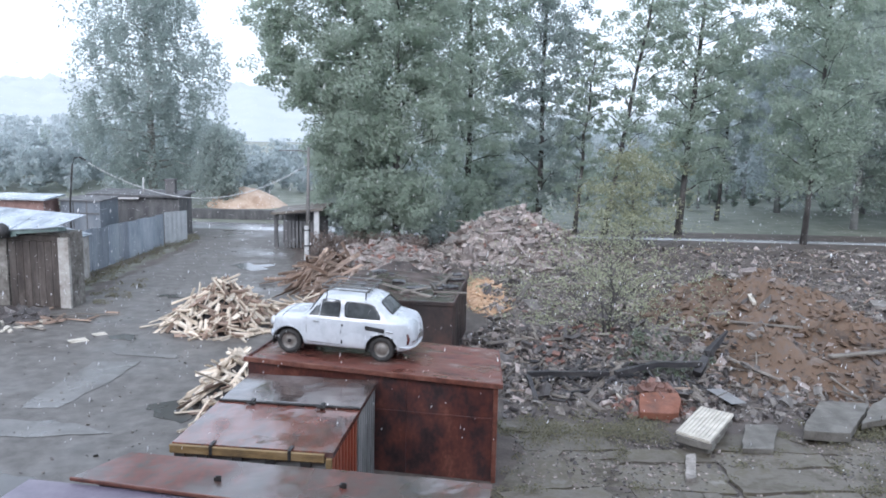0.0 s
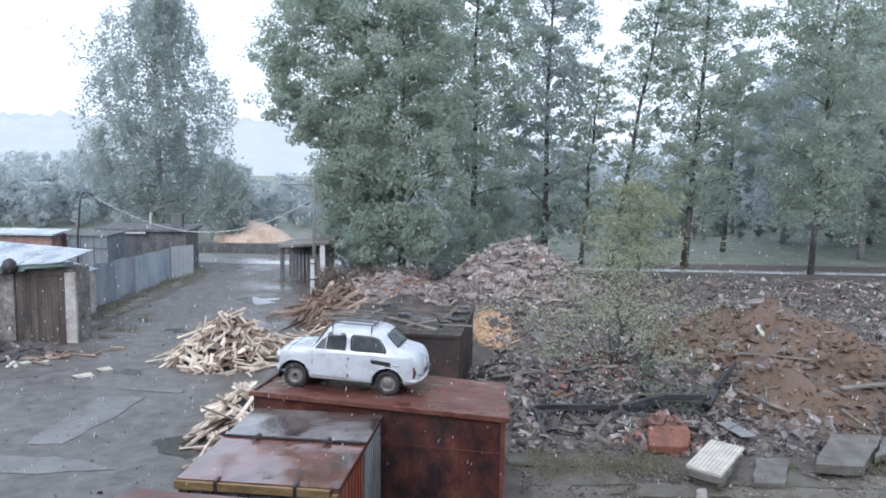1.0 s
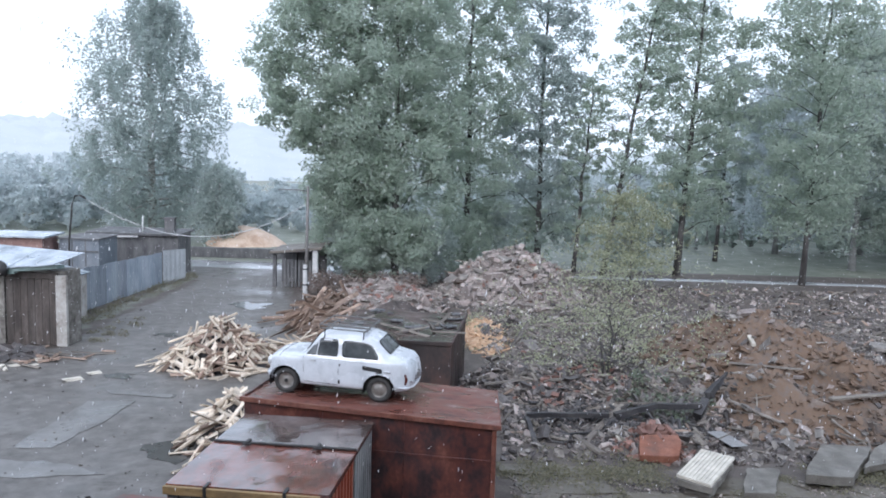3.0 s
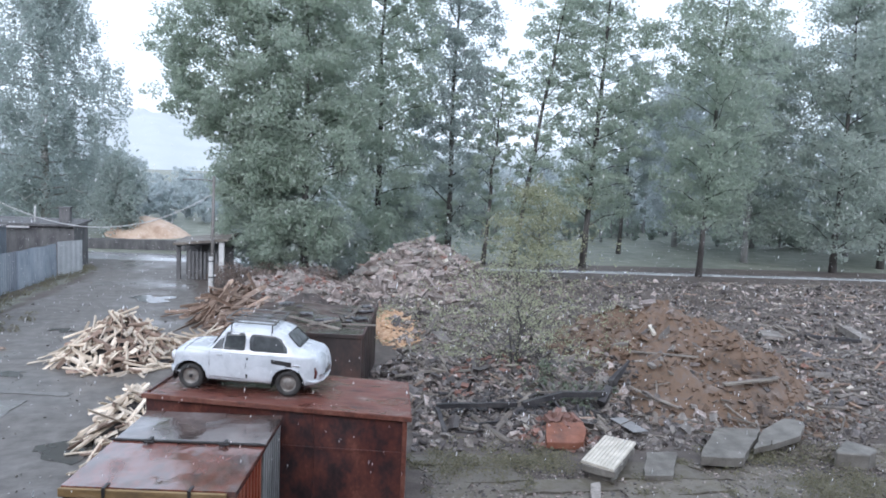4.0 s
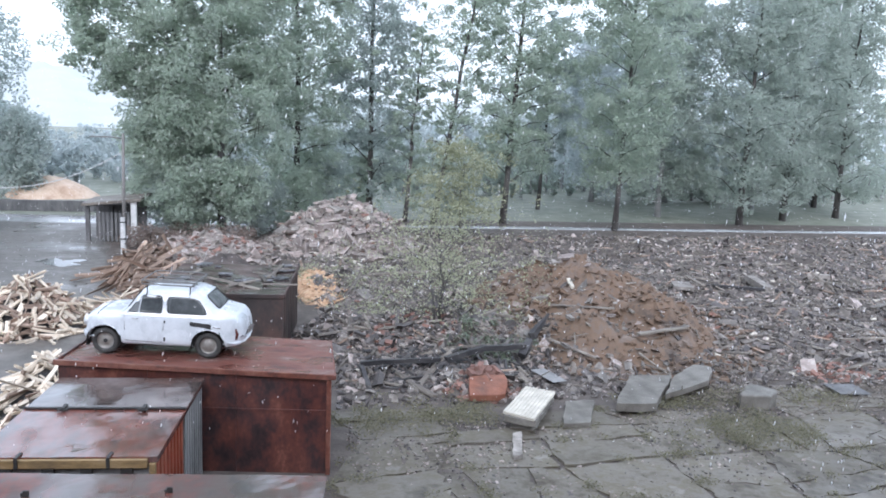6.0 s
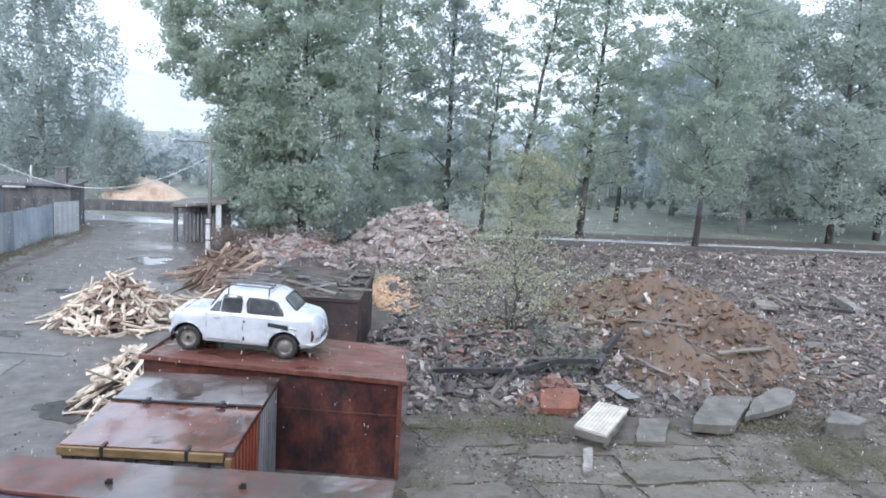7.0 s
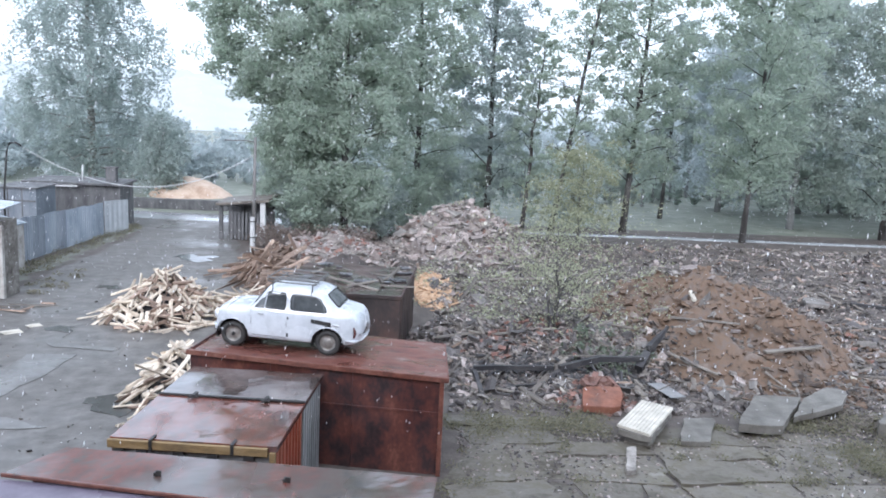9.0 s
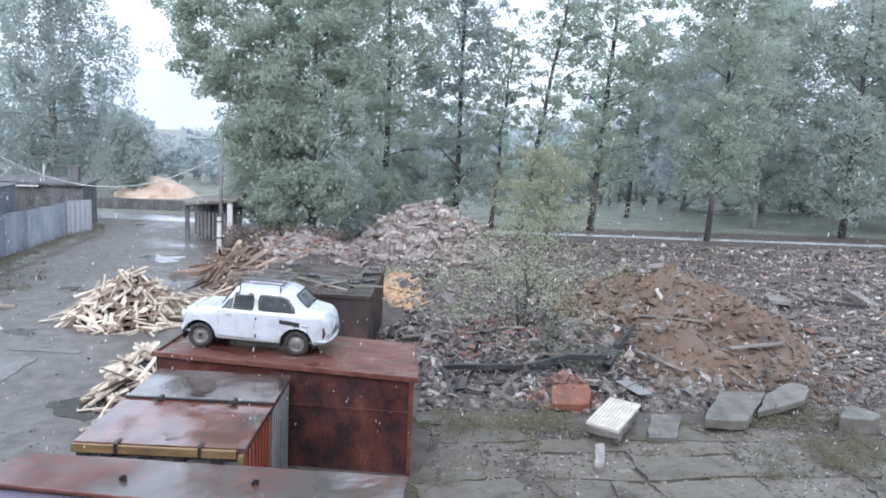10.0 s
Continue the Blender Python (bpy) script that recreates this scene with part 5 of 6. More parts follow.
def wood_pile(x, y, rx, ry, h, count, meshes, core_mat, label, seed, turn=0.0, along=None, stray=0.25, category="wood pile"):
    """Pieces heaped over a low core. along: the way most of them lie, in radians."""
    r = random.Random(seed)
    t = thing("wood_pile", pose(x, y, 0), label, category)
    core = Build()
    core.grid(lambda u, v: (rx * 0.86 * v * math.cos(u * math.tau), ry * 0.86 * v * math.sin(u * math.tau), max(-0.02, (h * 0.88) * (1 - v) * (1 + 0.35 * v) + 0.05 * fbm(u * 6, v * 3, 1.0, seed))), 36, 8)
    part("core", core, core_mat, t)
    for i in range(count):
        rr = min(1.12, math.sqrt(r.random()) * 1.02)
        a = r.uniform(0, math.tau)
        px, py = rx * rr * math.cos(a), ry * rr * math.sin(a)
        z = max(0.03, h * max(0, 1 - rr) * (1 + 0.35 * rr) + r.uniform(-0.04, 0.10))
        yaw = r.uniform(0, math.tau) if along is None or r.random() < stray else r.gauss(along, 0.28)
        if along is None and r.random() < 0.12:
            yaw = a + r.gauss(0, 0.45)
        slope = -h * (math.cos(yaw) * math.cos(a) / rx + math.sin(yaw) * math.sin(a) / ry)
        tilt = math.atan(slope) * 0.85 + r.gauss(0, 0.22) if rr < 0.95 else r.gauss(0, 0.03)
        piece("log" if category == "wood pile" else "plank", r.choice(meshes), t, pose(px, py, z, math.degrees(r.uniform(0, 6)), math.degrees(-tilt), math.degrees(yaw)))
    return t


LOGS = [plank_mesh("log", 100 + i, l, w_, t_, FRESH_WOOD) for i, (l, w_, t_) in enumerate([(0.8, .10, .06), (1.0, .09, .06), (1.2, .11, .05), (1.5, .09, .05), (0.5, .15, .10), (1.9, .08, .04), (0.8, .16, .05), (0.6, .08, .07)])]
OLD_LOGS = [plank_mesh("log", 120 + i, l, w_, t_, OLD_WOOD) for i, (l, w_, t_) in enumerate([(1.0, .12, .06), (1.4, .10, .05), (0.7, .13, .08)])]
PLANKS = [plank_mesh("plank", 140 + i, l, w_, .05, OLD_WOOD) for i, (l, w_) in enumerate([(3.2, .16), (2.6, .2), (2.2, .14), (3.8, .15), (1.8, .18)])]
GREY_PLANKS = [plank_mesh("plank", 150 + i, l, w_, .05, GREY_WOOD) for i, (l, w_) in enumerate([(0.9, .12), (1.4, .10), (0.6, .14), (1.9, .12), (0.5, .06), (1.0, .05)])]

# black core is no burnt wood: its colour gives shaded gaps between logs
wood_pile(-7.45, 25.6, 2.0, 1.75, 1.45, 300, LOGS * 2 + OLD_LOGS * 2, BLACK_WOOD, "heap of fresh split firewood on the wet lane", 1)
wood_pile(-5.05, 26.6, 1.9, 1.5, 0.55, 130, LOGS + OLD_LOGS, OLD_WOOD, "low spill of pale split firewood", 2, along=0.6)
# core black here too, for the shade among the pieces
wood_pile(-5.15, 18.9, 0.95, 2.3, 0.95, 170, LOGS * 2 + OLD_LOGS, BLACK_WOOD, "narrow heap of pale firewood beside the garages", 3, along=0.9, stray=0.75)
wood_pile(-5.0, 33.6, 1.7, 3.6, 0.85, 90, PLANKS, OLD_WOOD, "stack of old reddish brown planks beside bricks", 4, along=1.1, stray=0.15, category="plank stack")
wood_pile(-3.3, 30.0, 1.8, 2.0, 0.7, 70, PLANKS + OLD_LOGS, OLD_WOOD, "untidy stack of brown planks behind the container", 5, along=0.9, category="plank stack")

# litter on the container's roof
lit = random.Random(77)
TARP = surface("grey_wet_felt_scrap", [(0.04, 0.04, 0.042), (0.1, 0.1, 0.105), (0.2, 0.205, 0.22)], 3, (0.2, 0.6), 0.3, vary=0.3)
for i in range(22):
    lx, ly = lit.uniform(0.3, 3.4), lit.uniform(1.0, 4.1)
    if i % 3:
        me = chunk_mesh("roofing_scrap", 300 + i, lit.uniform(.1, .35), lit.uniform(.08, .2), .02, TARP)
    else:
        me = lit.choice(GREY_PLANKS)
    ob = new("roofing_scrap" if i % 3 else "scrap_board", me)
    ob.matrix_basis = frame_at(-3.25, 20.95, -7.0) @ pose(lx, ly, 2.135, lit.uniform(-5, 5), lit.uniform(-4, 4), lit.uniform(0, 360))
    tagged(ob, "torn grey roofing scrap on the container roof" if i % 3 else "grey board lying on the container roof", "scrap", "scraps on the container roof")


def scatter(parent, meshes, name, n, where, seed, sink=0.3, flat=18, size=(0.6, 1.4)):
    """n pieces, each an object of its own, lying on ground and heaps."""
    r = random.Random(seed)
    for _ in range(n):
        x, y = where(r)
        k = r.uniform(*size)
        me = r.choice(meshes)
        z = surf(x, y) + 0.05 * k * (1 - sink)
        piece(name, me, parent, pose(x, y, z, r.gauss(0, flat), r.gauss(0, flat), r.uniform(0, 360)) @ Matrix.Scale(k, 4))


def joined(name, meshes, n, where, seed, label, parent=None, size=(0.5, 1.5), flat=0.4, mats=None):
    """Pieces past counting, as one mesh."""
    r = random.Random(seed)
    vs, fs, mi = [], [], []
    data = [([v.co.copy() for v in me.vertices], [tuple(p.vertices) for p in me.polygons]) for me in meshes]
    slots = []
    for me in meshes:
        if me.materials[0] not in slots:
            slots.append(me.materials[0])
    for _ in range(n):
        x, y = where(r)
        i = r.randrange(len(meshes))
        k = r.uniform(*size) * r.uniform(0.6, 1.0)
        m = Matrix.LocRotScale((x, y, surf(x, y) + 0.02), Euler((r.gauss(0, flat), r.gauss(0, flat), r.uniform(0, 6.3))), (k, k, k))
        o = len(vs)
        vs += [tuple(m @ v) for v in data[i][0]]
        fs += [tuple(o + j for j in f) for f in data[i][1]]
        mi += [slots.index(meshes[i].materials[0])] * len(data[i][1])
    me = bpy.data.meshes.new(name)
    me.from_pydata(vs, [], fs)
    for s in slots:
        me.materials.append(s)
    me.polygons.foreach_set("material_index", mi)
    ob = new(name, me)
    if parent:
        ob.parent = parent
    return tagged(ob, label, "rubble", kind="stuff")


def chunks(name, mat, seed, sizes):
    return [chunk_mesh(name, seed + i, *s, mat) for i, s in enumerate(sizes)]


LUMP = [(.16, .12, .07), (.10, .09, .06), (.24, .15, .06), (.12, .06, .05), (.30, .2, .05), (.07, .06, .05)]
GREY_C = chunks("chunk", CONCRETE, 200, LUMP)
PINK_C = chunks("chunk", BRICK_PALE, 220, LUMP)
DARK_C = chunks("chunk", SLATE, 240, LUMP)
RED_C = chunks("brick", BRICK, 260, [(.125, .06, .033), (.09, .06, .035), (.125, .06, .06), (.06, .06, .04)])
PALE = chunks("chunk", WHITE_SLAB, 280, [(.12, .09, .04), (.2, .08, .03), (.07, .06, .05)])
STICKS = GREY_PLANKS + [plank_mesh("stick", 170 + i, l, .03, .03, GREY_WOOD) for i, l in enumerate((0.8, 1.3, 1.9))]


def ring_at(cx, cy, rx, ry):
    def pick(r):
        a, q = r.uniform(0, math.tau), math.sqrt(r.random())
        return cx + rx * q * math.cos(a), cy + ry * q * math.sin(a)
    return pick


def field(y0, y1, slope=0.85, left=1.6):
    def pick(r):
        while True:
            y = y0 + (y1 - y0) * r.random()
            x = r.uniform(left if y < 34 else -1.0, 7 + slope * y)
            if math.hypot((x - 10.9) / 3.9, (y - 25.0) / 5.7) > 1 or r.random() < 0.02:
                return x, y
    return pick


# the tall heap, its bricks and lumps
scatter(rubble, GREY_C + PINK_C * 2 + PALE, "chunk", 230, lambda r: ring_at(3.5, 40.4, 3.9, 3.6)(r), 21, size=(0.9, 2.0), flat=30)
scatter(rubble, RED_C, "brick", 30, ring_at(3.5, 40.4, 3.9, 3.6), 22, size=(1.0, 1.6), flat=30)
joined("rubble_spread", GREY_C * 2 + PINK_C * 3 + RED_C[:2], 2200, ring_at(3.5, 41.5, 4.6, 4.6), 23, "small broken rubble over the tall heap", size=(0.4, 1.3))
scatter(ridge, PINK_C + RED_C * 2, "brick", 160, ring_at(-2.9, 36.2, 3.0, 4.4), 24, size=(0.9, 1.8), flat=30)
joined("rubble_spread", PINK_C + RED_C + GREY_C, 900, ring_at(-2.9, 36.5, 3.2, 4.6), 25, "small broken bricks over the reddish heap", size=(0.5, 1.4))
# the dark heap before the young tree
scatter(low_heap, DARK_C * 4 + GREY_C, "chunk", 230, ring_at(4.5, 22.2, 3.7, 2.6), 26, size=(0.5, 1.35), flat=34)
scatter(low_heap, RED_C, "brick", 50, ring_at(3.9, 22.0, 1.6, 1.2), 27, size=(0.9, 1.5), flat=25)
joined("rubble_spread", DARK_C * 3 + GREY_C + PINK_C, 4200, ring_at(4.4, 22.4, 4.2, 3.8), 28, "small dark wet rubble", size=(0.2, 0.8), flat=0.7)
joined("rubble_spread", STICKS, 160, ring_at(4.6, 21.8, 3.4, 2.4), 29, "charred sticks and broken boards", size=(0.4, 1.0), flat=0.25)
joined("charred_scraps", [plank_mesh("charred_scrap", 500 + i, l, w_, .07, BLACK_WOOD) for i, (l, w_) in enumerate(((0.5, .12), (0.9, .1), (1.4, .12), (0.7, .2)))], 190, lambda r: (r.uniform(2.2, 7.4), r.gauss(20.2, 0.55)), 59, "charred boards and splinters on dark rubble", size=(0.5, 1.1), flat=0.3)
# bricks under the masonry chunk
bricks = thing("brick_pile", pose(0, 0, 0), "small pile of broken red bricks", "brick pile")
scatter(bricks, RED_C * 2 + PINK_C[:2], "brick", 90, ring_at(5.3, 18.4, 1.0, 0.85), 30, size=(0.8, 1.4), flat=30)
scatter(bricks, RED_C, "brick", 40, ring_at(5.5, 18.7, 0.45, 0.4), 31, sink=-5, size=(0.9, 1.4), flat=20)
# the clay mound's litter
scatter(soil, GREY_C + PALE[:1] + PINK_C, "chunk", 60, ring_at(11.4, 24.6, 4.8, 5.6), 32, size=(0.4, 1.5), flat=30)
scatter(soil, GREY_PLANKS, "plank", 10, ring_at(12.2, 24.0, 4.6, 5.0), 33, size=(0.5, 1.2), flat=12)
joined("clods", chunks("clod", SOIL, 330, LUMP), 2600, ring_at(11.2, 24.8, 5.0, 6.6), 34, "clods of reddish clay soil", size=(0.15, 0.95))
joined("rubble_spread", GREY_C + PINK_C + DARK_C + STICKS[:4], 520, ring_at(11.6, 24.4, 4.6, 6.2), 35, "small stones and sticks on the clay mound", size=(0.15, 0.75))
# the wide field of demolition waste
waste = thing("rubble_field", pose(0, 0, 0), "wide field of broken concrete, bricks and timber", "rubble")
scatter(waste, GREY_C * 2 + DARK_C + PINK_C + PALE[:1], "chunk", 290, field(18.2, 30), 35, size=(0.5, 1.35), flat=32)
scatter(waste, GREY_PLANKS, "plank", 140, field(18.5, 34), 36, size=(0.7, 1.5), flat=9)
scatter(waste, RED_C, "brick", 36, field(18, 30), 37, size=(0.9, 1.4), flat=20)
joined("rubble_spread", GREY_C * 2 + DARK_C * 4 + PINK_C + RED_C[:1], 15000, field(17.6, 33), 38, "broken concrete and brick over the field", size=(0.14, 0.75), flat=0.7)
joined("rubble_spread", GREY_C + DARK_C * 3 + PINK_C, 7500, field(33, 46), 39, "broken concrete over the far field", size=(0.2, 0.95), flat=0.7)
joined("timber_spread", STICKS + OLD_LOGS[:1], 3200, field(18.5, 46), 40, "broken boards and sticks over the field", size=(0.4, 1.3), flat=0.25)
joined("rubble_spread", PALE + GREY_C[:2], 420, field(18.5, 46), 41, "scattered pale plaster scraps", size=(0.4, 1.3))
# scraps by the whitewashed shed and on the lane
scraps = thing("scrap_heap", pose(0, 0, 0), "dark heap of scrap and slate by the shed", "scrap heap")
scatter(scraps, DARK_C, "chunk", 90, ring_at(-15.4, 25.6, 1.7, 1.2), 42, size=(0.8, 2.0), flat=20)
scatter(scraps, PALE, "chunk", 14, ring_at(-14.8, 25.0, 1.8, 1.2), 43, size=(0.8, 1.8), flat=8)
scatter(scraps, OLD_LOGS + GREY_PLANKS[:2], "plank", 16, ring_at(-13.2, 26.0, 1.8, 1.4), 44, size=(0.7, 1.2), flat=4)
for x, y, k in ((-11.3, 23.2, 1.6), (-11.0, 24.0, 1.2), (-13.9, 24.6, 1.0)):
    ob = new("board_scrap", PALE[1])
    ob.matrix_basis = pose(x, y, 0.03, 0, 0, 40) @ Matrix.Scale(k, 4)
    tagged(ob, "white board scrap on the wet lane", "scrap", "scraps on the lane")
joined("gravel", GREY_C + DARK_C, 700, lambda r: (r.uniform(-14, -3.5), r.uniform(12, 46)), 45, "grit and small stones on the lane", size=(0.08, 0.3))

# ---- weeds, moss and grass ----
def tufts(name, pts, n, size, spread, mat, label, seed):
    ob = part(name, leaf_mesh(name, pts, spread, n, size, seed, 0.5), mat)
    return tagged(ob, label, "grass", kind="stuff")


wr = random.Random(5)
tufts("weeds", [(x, y, surf(x, y) + 0.12) for x, y in (ring_at(6.2, 21.3, 1.5, 0.9)(wr) for _ in range(30))], 750, 0.06, 0.2, LEAF_WEED, "dark green weeds on the wet rubble", 51)
tufts("weeds", [(x, y, surf(x, y) + 0.06) for x, y in (ring_at(6.5, 31, 5.5, 9)(wr) for _ in range(260))], 6500, 0.05, 0.25, LEAF_YOUNG, "yellow-green weeds over the rubble field", 52)
tufts("grass_tufts", [(x, y, 0.05) for x, y in ((wr.gauss(-15.0, 0.35), wr.uniform(31, 46)) for _ in range(110))], 4200, 0.04, 0.2, LEAF_DRY, "rough grass along the fence", 53)
tufts("grass_tufts", [(x, y, 0.04) for x, y in ((wr.gauss(-13.0, 0.5), wr.uniform(28, 33)) for _ in range(16))], 900, 0.04, 0.15, LEAF_DRY, "rough grass by the shed pier", 54)

tufts("dry_brush", [(x, y, surf(x, y) + 0.2 + 0.8 * wr.random() ** 1.5) for x, y in ((wr.uniform(-7.2, -1.0), wr.gauss(41.2, 0.8)) for _ in range(120))], 5200, 0.06, 0.3, LEAF_BROWN, "brown withered brush under the tall trees", 61)

# ---- cracked concrete paving ----
paving = thing("pavement", pose(0, 0, 0), "cracked wet concrete paving with moss in the joints", "pavement", kind="structure")
pr = random.Random(9)
nx, ny, px0, py0, cw, ch = 7, 6, 1.35, 6.4, 2.2, 1.85
corner = {}
for i in range(nx + 1):
    for j in range(ny + 1):
        corner[i, j] = Vector((px0 + i * cw + pr.gauss(0, 0.22) + (0.3 if j % 2 else 0), py0 + j * ch + pr.gauss(0, 0.2) + 0.05 * i, 0))
joint_points = []
for i in range(nx):
    for j in range(ny):
        q = [corner[i, j], corner[i + 1, j], corner[i + 1, j + 1], corner[i, j + 1]]
        splits = [q]
        for _ in range(pr.choice((0, 0, 1, 1, 2))):
            s = splits.pop(pr.randrange(len(splits)))
            if pr.random() < 0.35:
                a, c = s[0].lerp(s[1], pr.uniform(.2, .8)), s[3].lerp(s[2], pr.uniform(.2, .8))
                splits += [[s[0], a, c, s[3]], [a, s[1], s[2], c]]
            else:
                a, c = s[0].lerp(s[3], pr.uniform(.25, .75)), s[1].lerp(s[2], pr.uniform(.25, .75))
                splits += [[s[0], s[1], c, a], [a, c, s[2], s[3]]]
        for s in splits:
            mid = sum(s, Vector()) / 4
            if mid.y > 16.9 + 0.5 * math.sin(mid.x) or mid.x > 6 + 0.55 * mid.y:
                continue
            out = []
            for k in range(4):
                a, c = s[k], s[(k + 1) % 4]
                out.append(a)
                for k2 in (0.15, 0.32, 0.5, 0.68, 0.85):
                    out.append(a.lerp(c, k2) + Vector((pr.gauss(0, 0.05), pr.gauss(0, 0.05), 0)))
                joint_points += [a.lerp(c, pr.random()) for _ in range(2)]
            tx, ty, zz = pr.gauss(0, 0.009), pr.gauss(0, 0.009), pr.uniform(0.015, 0.05)
            shrink = 0.975 - pr.random() * 0.03
            cs = [(mid + (p - mid) * shrink) for p in out]
            ob = part("paving_slab", Build().slab([(p.x, p.y, zz + tx * (p.x - mid.x) + ty * (p.y - mid.y)) for p in cs], 0.09), PAVE, paving)
tufts("moss", [(p.x, p.y, 0.035) for p in joint_points if fbm(p.x, p.y, 0.5, 40) > 0.0], 20000, 0.02, 0.12, MOSS, "moss and short grass in the paving joints", 55)
tufts("moss", [(x, y, 0.05) for x, y in ((pr.uniform(2, 15), pr.gauss(17.0, 0.4)) for _ in range(150)) if not 4.8 < x < 8.4], 6000, 0.03, 0.2, MOSS, "mossy edge between paving and rubble", 56)
joined("grit", GREY_C[:2] + DARK_C[:2] + PINK_C[:1], 5200, lambda r: (r.uniform(1.6, 15), 16.8 - abs(r.gauss(0, 2.6))), 46, "grit and crumbs on the broken paving", size=(0.08, 0.35))
scatter(chips, [plank_mesh("chip", 190 + i, l, .1, .04, CHIPS) for i, l in enumerate((0.3, 0.45, 0.6))], "chip", 260, ring_at(1.75, 30.2, 1.1, 2.9), 47, size=(0.25, 0.7), flat=22)

# ---- patches and puddles ----
WATER = surface("dark_puddle_water", [(0.06, 0.058, 0.055), (0.09, 0.087, 0.082)], 0.8, (0.03, 0.07), 0.0, local=False)
PATCH = surface("pale_worn_concrete_patch", [(0.10, 0.096, 0.09), (0.14, 0.135, 0.127), (0.18, 0.175, 0.165)], 1.1, (0.12, 0.5), 0.15, local=False)


def flat_patch(name, pts, z, mat, label, category, kind="", wobble=0.035, seed=0):
    """A thin flat patch with a ragged outline."""
    r = random.Random(seed)
    out = []
    for k in range(len(pts)):
        a, c = Vector((*pts[k], z)), Vector((*pts[(k + 1) % len(pts)], z))
        n = max(2, int((c - a).length / 0.25))
        out += [a.lerp(c, j / n) + Vector((r.gauss(0, wobble), r.gauss(0, wobble), 0)) * (0.4 if j == 0 else 1) for j in range(n)]
    area = sum(a.x * c.y - c.x * a.y for a, c in zip(out, out[1:] + out[:1]))
    return tagged(part(name, Build().slab(out if area > 0 else out[::-1], 0.006), mat), label, category, kind=kind)


flat_patch("concrete_patch", [(-10.0, 17.5), (-9.1, 17.6), (-8.7, 19.6), (-8.6, 21.3), (-9.9, 21.2)], 0.013, PATCH, "pale wet concrete patch in the lane", "patch", "structure", seed=1)
flat_patch("concrete_patch", [(-11.5, 15.9), (-9.6, 15.9), (-8.9, 15.8), (-7.2, 16.15), (-8.3, 16.7), (-11.5, 16.9)], 0.014, PATCH, "broad pale concrete patch in the lane", "patch", "structure", seed=2)
flat_patch("concrete_patch", [(-9.9, 22.3), (-9.55, 21.9), (-7.66, 21.7), (-7.66, 22.0)], 0.013, PATCH, "narrow pale concrete strip in the lane", "patch", "structure", 0.04, seed=3)
for k, pts in enumerate(([(-10.7, 23.9), (-10.2, 23.5), (-9.6, 23.6), (-9.75, 24.05), (-10.3, 24.15)], [(-7.1, 17.9), (-6.7, 17.2), (-5.9, 16.8), (-5.6, 17.9), (-6.1, 18.4)],
                         [(-10.3, 36.6), (-9.6, 35.9), (-8.9, 35.4), (-8.2, 35.9), (-8.7, 36.4), (-8.1, 37.0), (-9.3, 37.0), (-9.5, 37.6)], [(-9.2, 14.1), (-8.2, 13.0), (-7.2, 13.2), (-7.8, 14.0)], [(-11.2, 29.6), (-10.7, 29.3), (-10.2, 29.5), (-10.5, 30.1), (-11.1, 30.0)])):
    flat_patch("puddle", pts, 0.012, WATER, "shallow still puddle on the wet lane", "puddle", wobble=0.08, seed=20 + k)

# ---- single pieces that stand out on the field ----
def laid(name, a, c, wide, thick, mat, label, category, lift=0.06):
    """A beam or board lying between two places on the rubble."""
    p, q = (Vector((x, y, surf(x, y) + lift)) for x, y in (a, c))
    side = (q - p).cross(Vector((0, 0, 1))).normalized() * wide / 2
    b = Build().slab([p - side, p + side, q + side * 0.9, q - side * 1.05], thick)
    return tagged(part(name, b, mat, bevel=0.01, fix=True), label, category)


laid("concrete_beam", (21.63, 31.20), (21.14, 28.95), 0.42, 0.3, CONCRETE, "pale concrete beam lying on the rubble", "beam", 0.34)
laid("concrete_beam", (25.66, 32.43), (26.47, 31.85), 0.4, 0.25, CONCRETE, "short pale concrete beam lying on the rubble", "beam", 0.3)
laid("stone_block", (30.6, 32.6), (32.0, 33.4), 0.7, 0.5, CONCRETE, "grey stone block lying on the rubble", "block", 0.45)
laid("concrete_slab", (16.9, 28.7), (17.5, 30.1), 0.8, 0.14, CONCRETE, "small grey slab lying among broken timber", "slab", 0.3)
laid("board", (18.5, 31.4), (17.6, 28.4), 0.16, 0.06, GREY_WOOD, "grey board lying across the rubble", "board", 0.34)
laid("charred_beam", (18.8, 29.6), (21.6, 29.0), 0.2, 0.14, BLACK_WOOD, "long dark beam lying on the rubble", "beam", 0.28)
laid("board", (22.8, 25.0), (26.4, 26.8), 0.22, 0.06, GREY_WOOD, "long grey board lying on the rubble", "board", 0.2)
laid("board", (9.17, 20.85), (10.15, 20.75), 0.24, 0.07, GREY_WOOD, "short grey board on the clay mound", "board", 0.12)
laid("board", (10.48, 20.1), (12.15, 20.3), 0.2, 0.06, GREY_WOOD, "pale warped board on the clay mound", "board", 0.16)
laid("concrete_slab", (8.55, 24.0), (9.0, 23.7), 0.35, 0.14, CONCRETE, "pale broken slab piece on the clay mound", "slab", 0.16)
laid("plaster_scrap", (9.9, 24.3), (9.95, 24.0), 0.14, 0.1, WHITE_SLAB, "white plaster scrap on the clay mound", "scrap", 0.16)
laid("plaster_scrap", (8.9, 21.7), (8.95, 21.4), 0.16, 0.1, CONCRETE, "pale plaster scrap on the clay mound", "scrap", 0.16)
laid("steel_sheet", (15.4, 17.7), (15.3, 16.9), 0.9, 0.02, DARK_HUT, "dark grey sheet metal scrap on rubble", "sheet", 0.12)
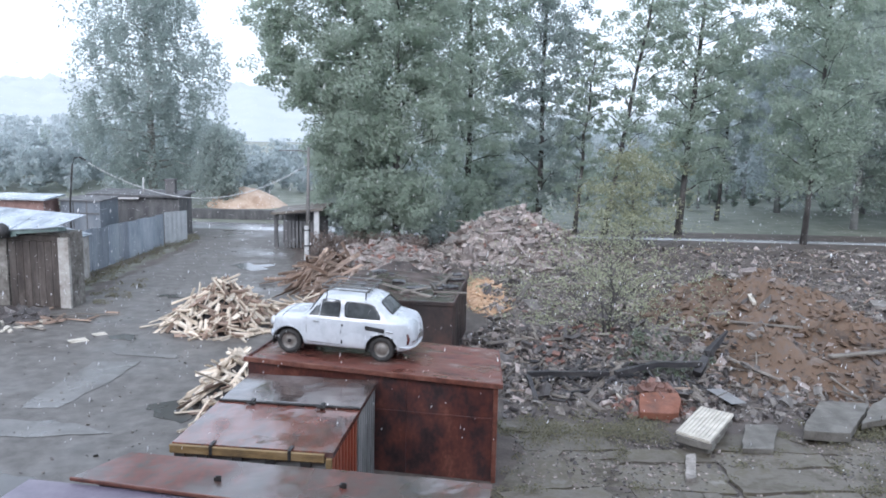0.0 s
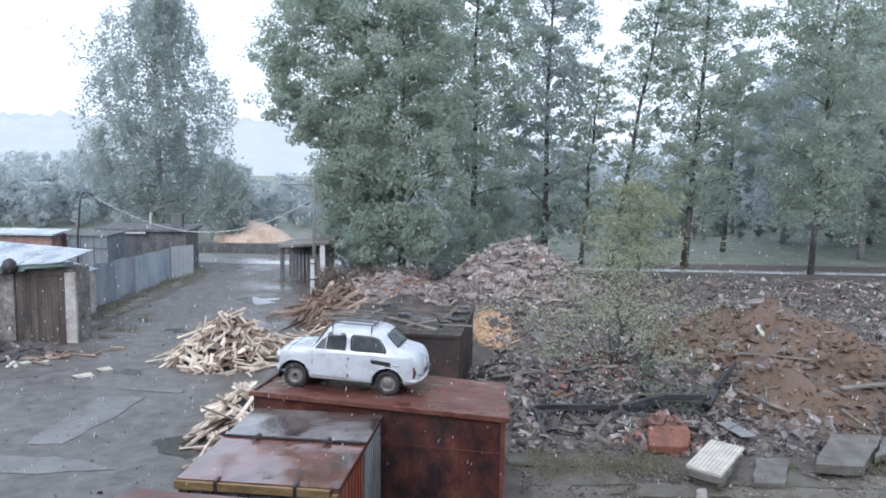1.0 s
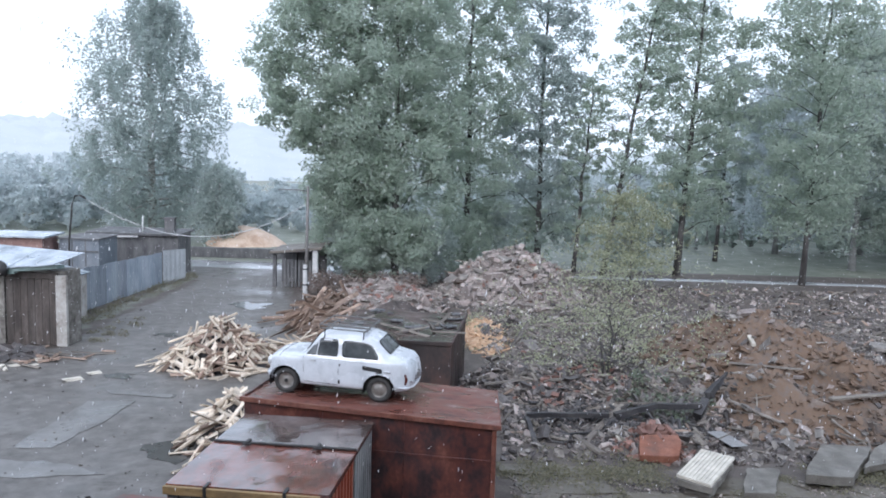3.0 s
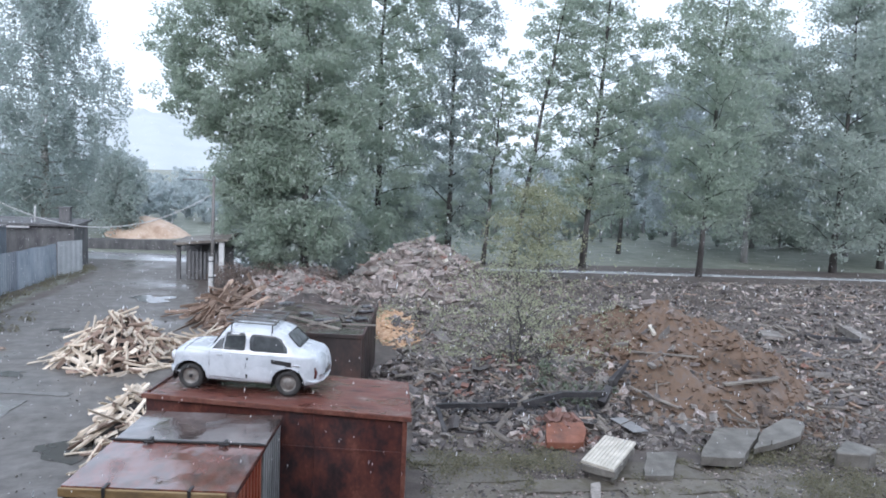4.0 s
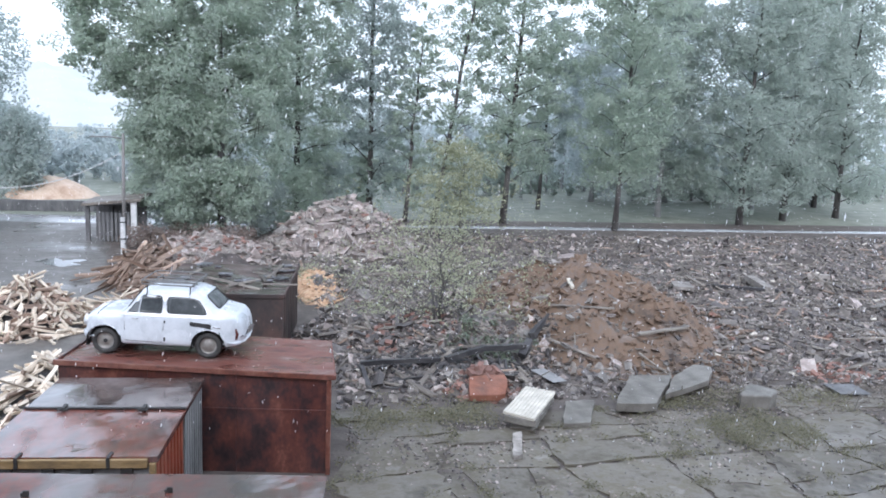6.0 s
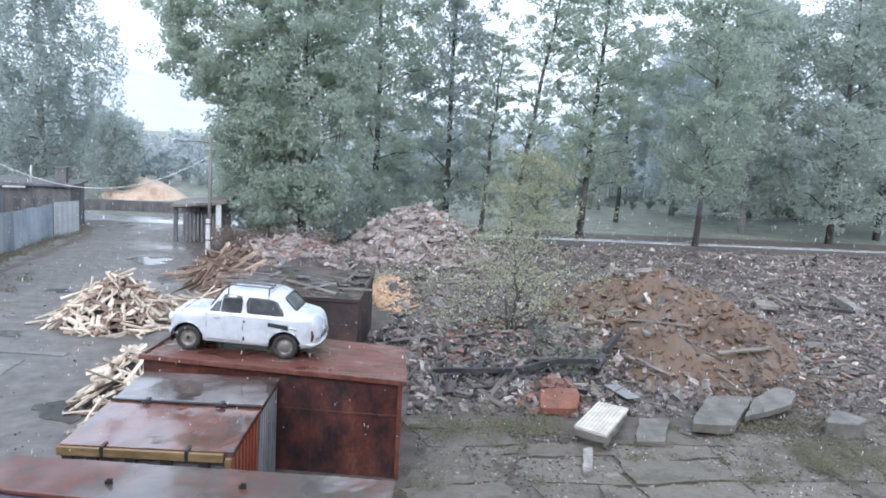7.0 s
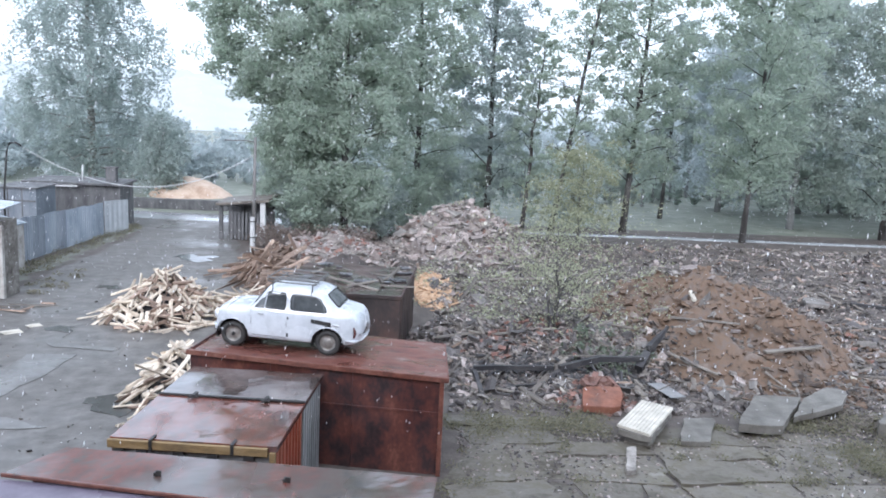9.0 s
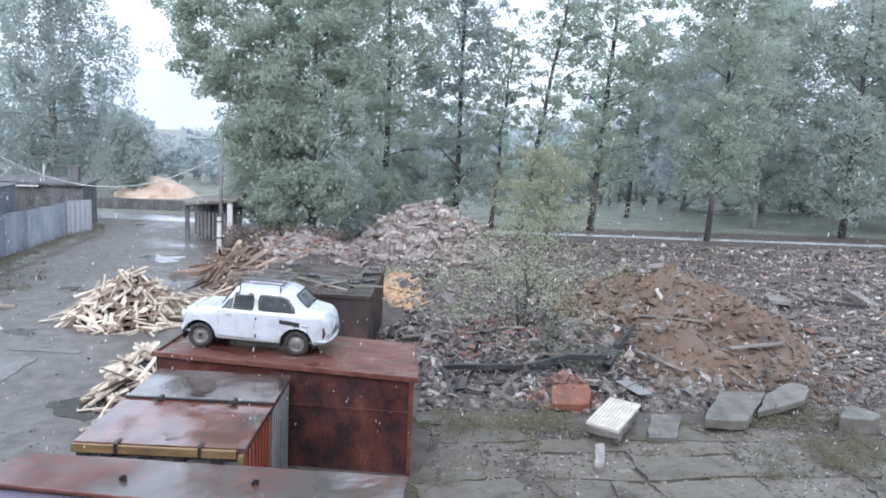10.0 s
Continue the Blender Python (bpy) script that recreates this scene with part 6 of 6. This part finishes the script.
laid("steel_sheet", (7.25, 19.6), (7.5, 18.5), 0.45, 0.02, GREY_SHEET, "grey sheet metal scrap by the bricks", "sheet", 0.16)
laid("board", (2.5, 18.75), (3.7, 18.6), 0.1, 0.05, BLACK_WOOD, "thin charred board at the paving edge", "board", 0.05)
far_bricks = thing("brick_pile", pose(0, 0, 0), "scattered red bricks among grey rubble", "brick pile")
scatter(far_bricks, RED_C, "brick", 50, ring_at(16.3, 18.7, 1.3, 0.9), 48, size=(0.9, 1.4), flat=20)
TWIG = [plank_mesh("twig", 400 + i, l, .018, .018, GREY_WOOD) for i, l in enumerate((0.5, 0.8, 1.1))]
joined("twigs", TWIG, 420, ring_at(11.3, 17.4, 1.0, 0.7), 49, "grey tangled twigs under the slabs", size=(0.6, 1.3), flat=0.35)
joined("twigs", TWIG, 900, lambda r: (r.uniform(12.5, 20), r.gauss(17.0, 1.0)), 50, "grey tangled twigs at the edge of the rubble", size=(0.6, 1.4), flat=0.3)
tufts("moss", [(x, y, 0.05) for x, y in (ring_at(11.2, 15.0, 1.3, 1.1)(pr) for _ in range(140))], 9000, 0.022, 0.2, MOSS, "patch of yellow-green moss on broken paving", 57)
tufts("moss", [(x, y, 0.05) for x, y in ((pr.uniform(2.0, 5.2), pr.gauss(16.6, 0.35)) for _ in range(90))], 5000, 0.022, 0.2, MOSS, "band of moss along the paving edge", 58)

# the house from whose window the yard is watched
house = thing("house_wall", pose(0, -1.2, 0), "plain plastered house wall behind the viewpoint", "wall", kind="structure")
part("wall", Build().box(-16, -6, 0, 16, 0, 9.5), PLASTER, house)

# ---- hail in the air ----
hr2 = random.Random(99)
hv, hf = [], []
for k in range(17000):
    far = k >= 4200
    d = 24 + 19 * hr2.random() if far else 5.0 + 24 * hr2.random() ** 0.7
    a = radians(hr2.uniform(-50, 36))
    c = Vector((-d * math.sin(a), d * math.cos(a), EYE[2] + d * hr2.uniform(-0.3 if far else -0.42, 0.34)))
    if c.z < 0.4:
        continue
    w2, h2 = (hr2.uniform(0.006, 0.010), hr2.uniform(0.012, 0.028)) if far else (hr2.uniform(0.004, 0.008), hr2.uniform(0.008, 0.028))
    ax = Vector((0.15, 0.1, 1)).normalized() * h2
    o = len(hv)
    hv += [tuple(c + v) for v in (ax, -ax, Vector((w2, 0, 0)), Vector((-0.5 * w2, 0.87 * w2, 0)), Vector((-0.5 * w2, -0.87 * w2, 0)))]
    hf += [(o + i, o + j, o + k2) for i, j, k2 in ((0, 2, 3), (0, 3, 4), (0, 4, 2), (1, 3, 2), (1, 4, 3), (1, 2, 4))]
hail_mesh = bpy.data.meshes.new("hail")
hail_mesh.from_pydata(hv, [], hf)
hail_mesh.materials.append(surface("white_hail", [(0.8, 0.8, 0.82), (0.88, 0.88, 0.9)], 5, (0.3, 0.5), 0.0))
tagged(new("hail", hail_mesh), "white hailstones falling through the air", "hail", kind="stuff")
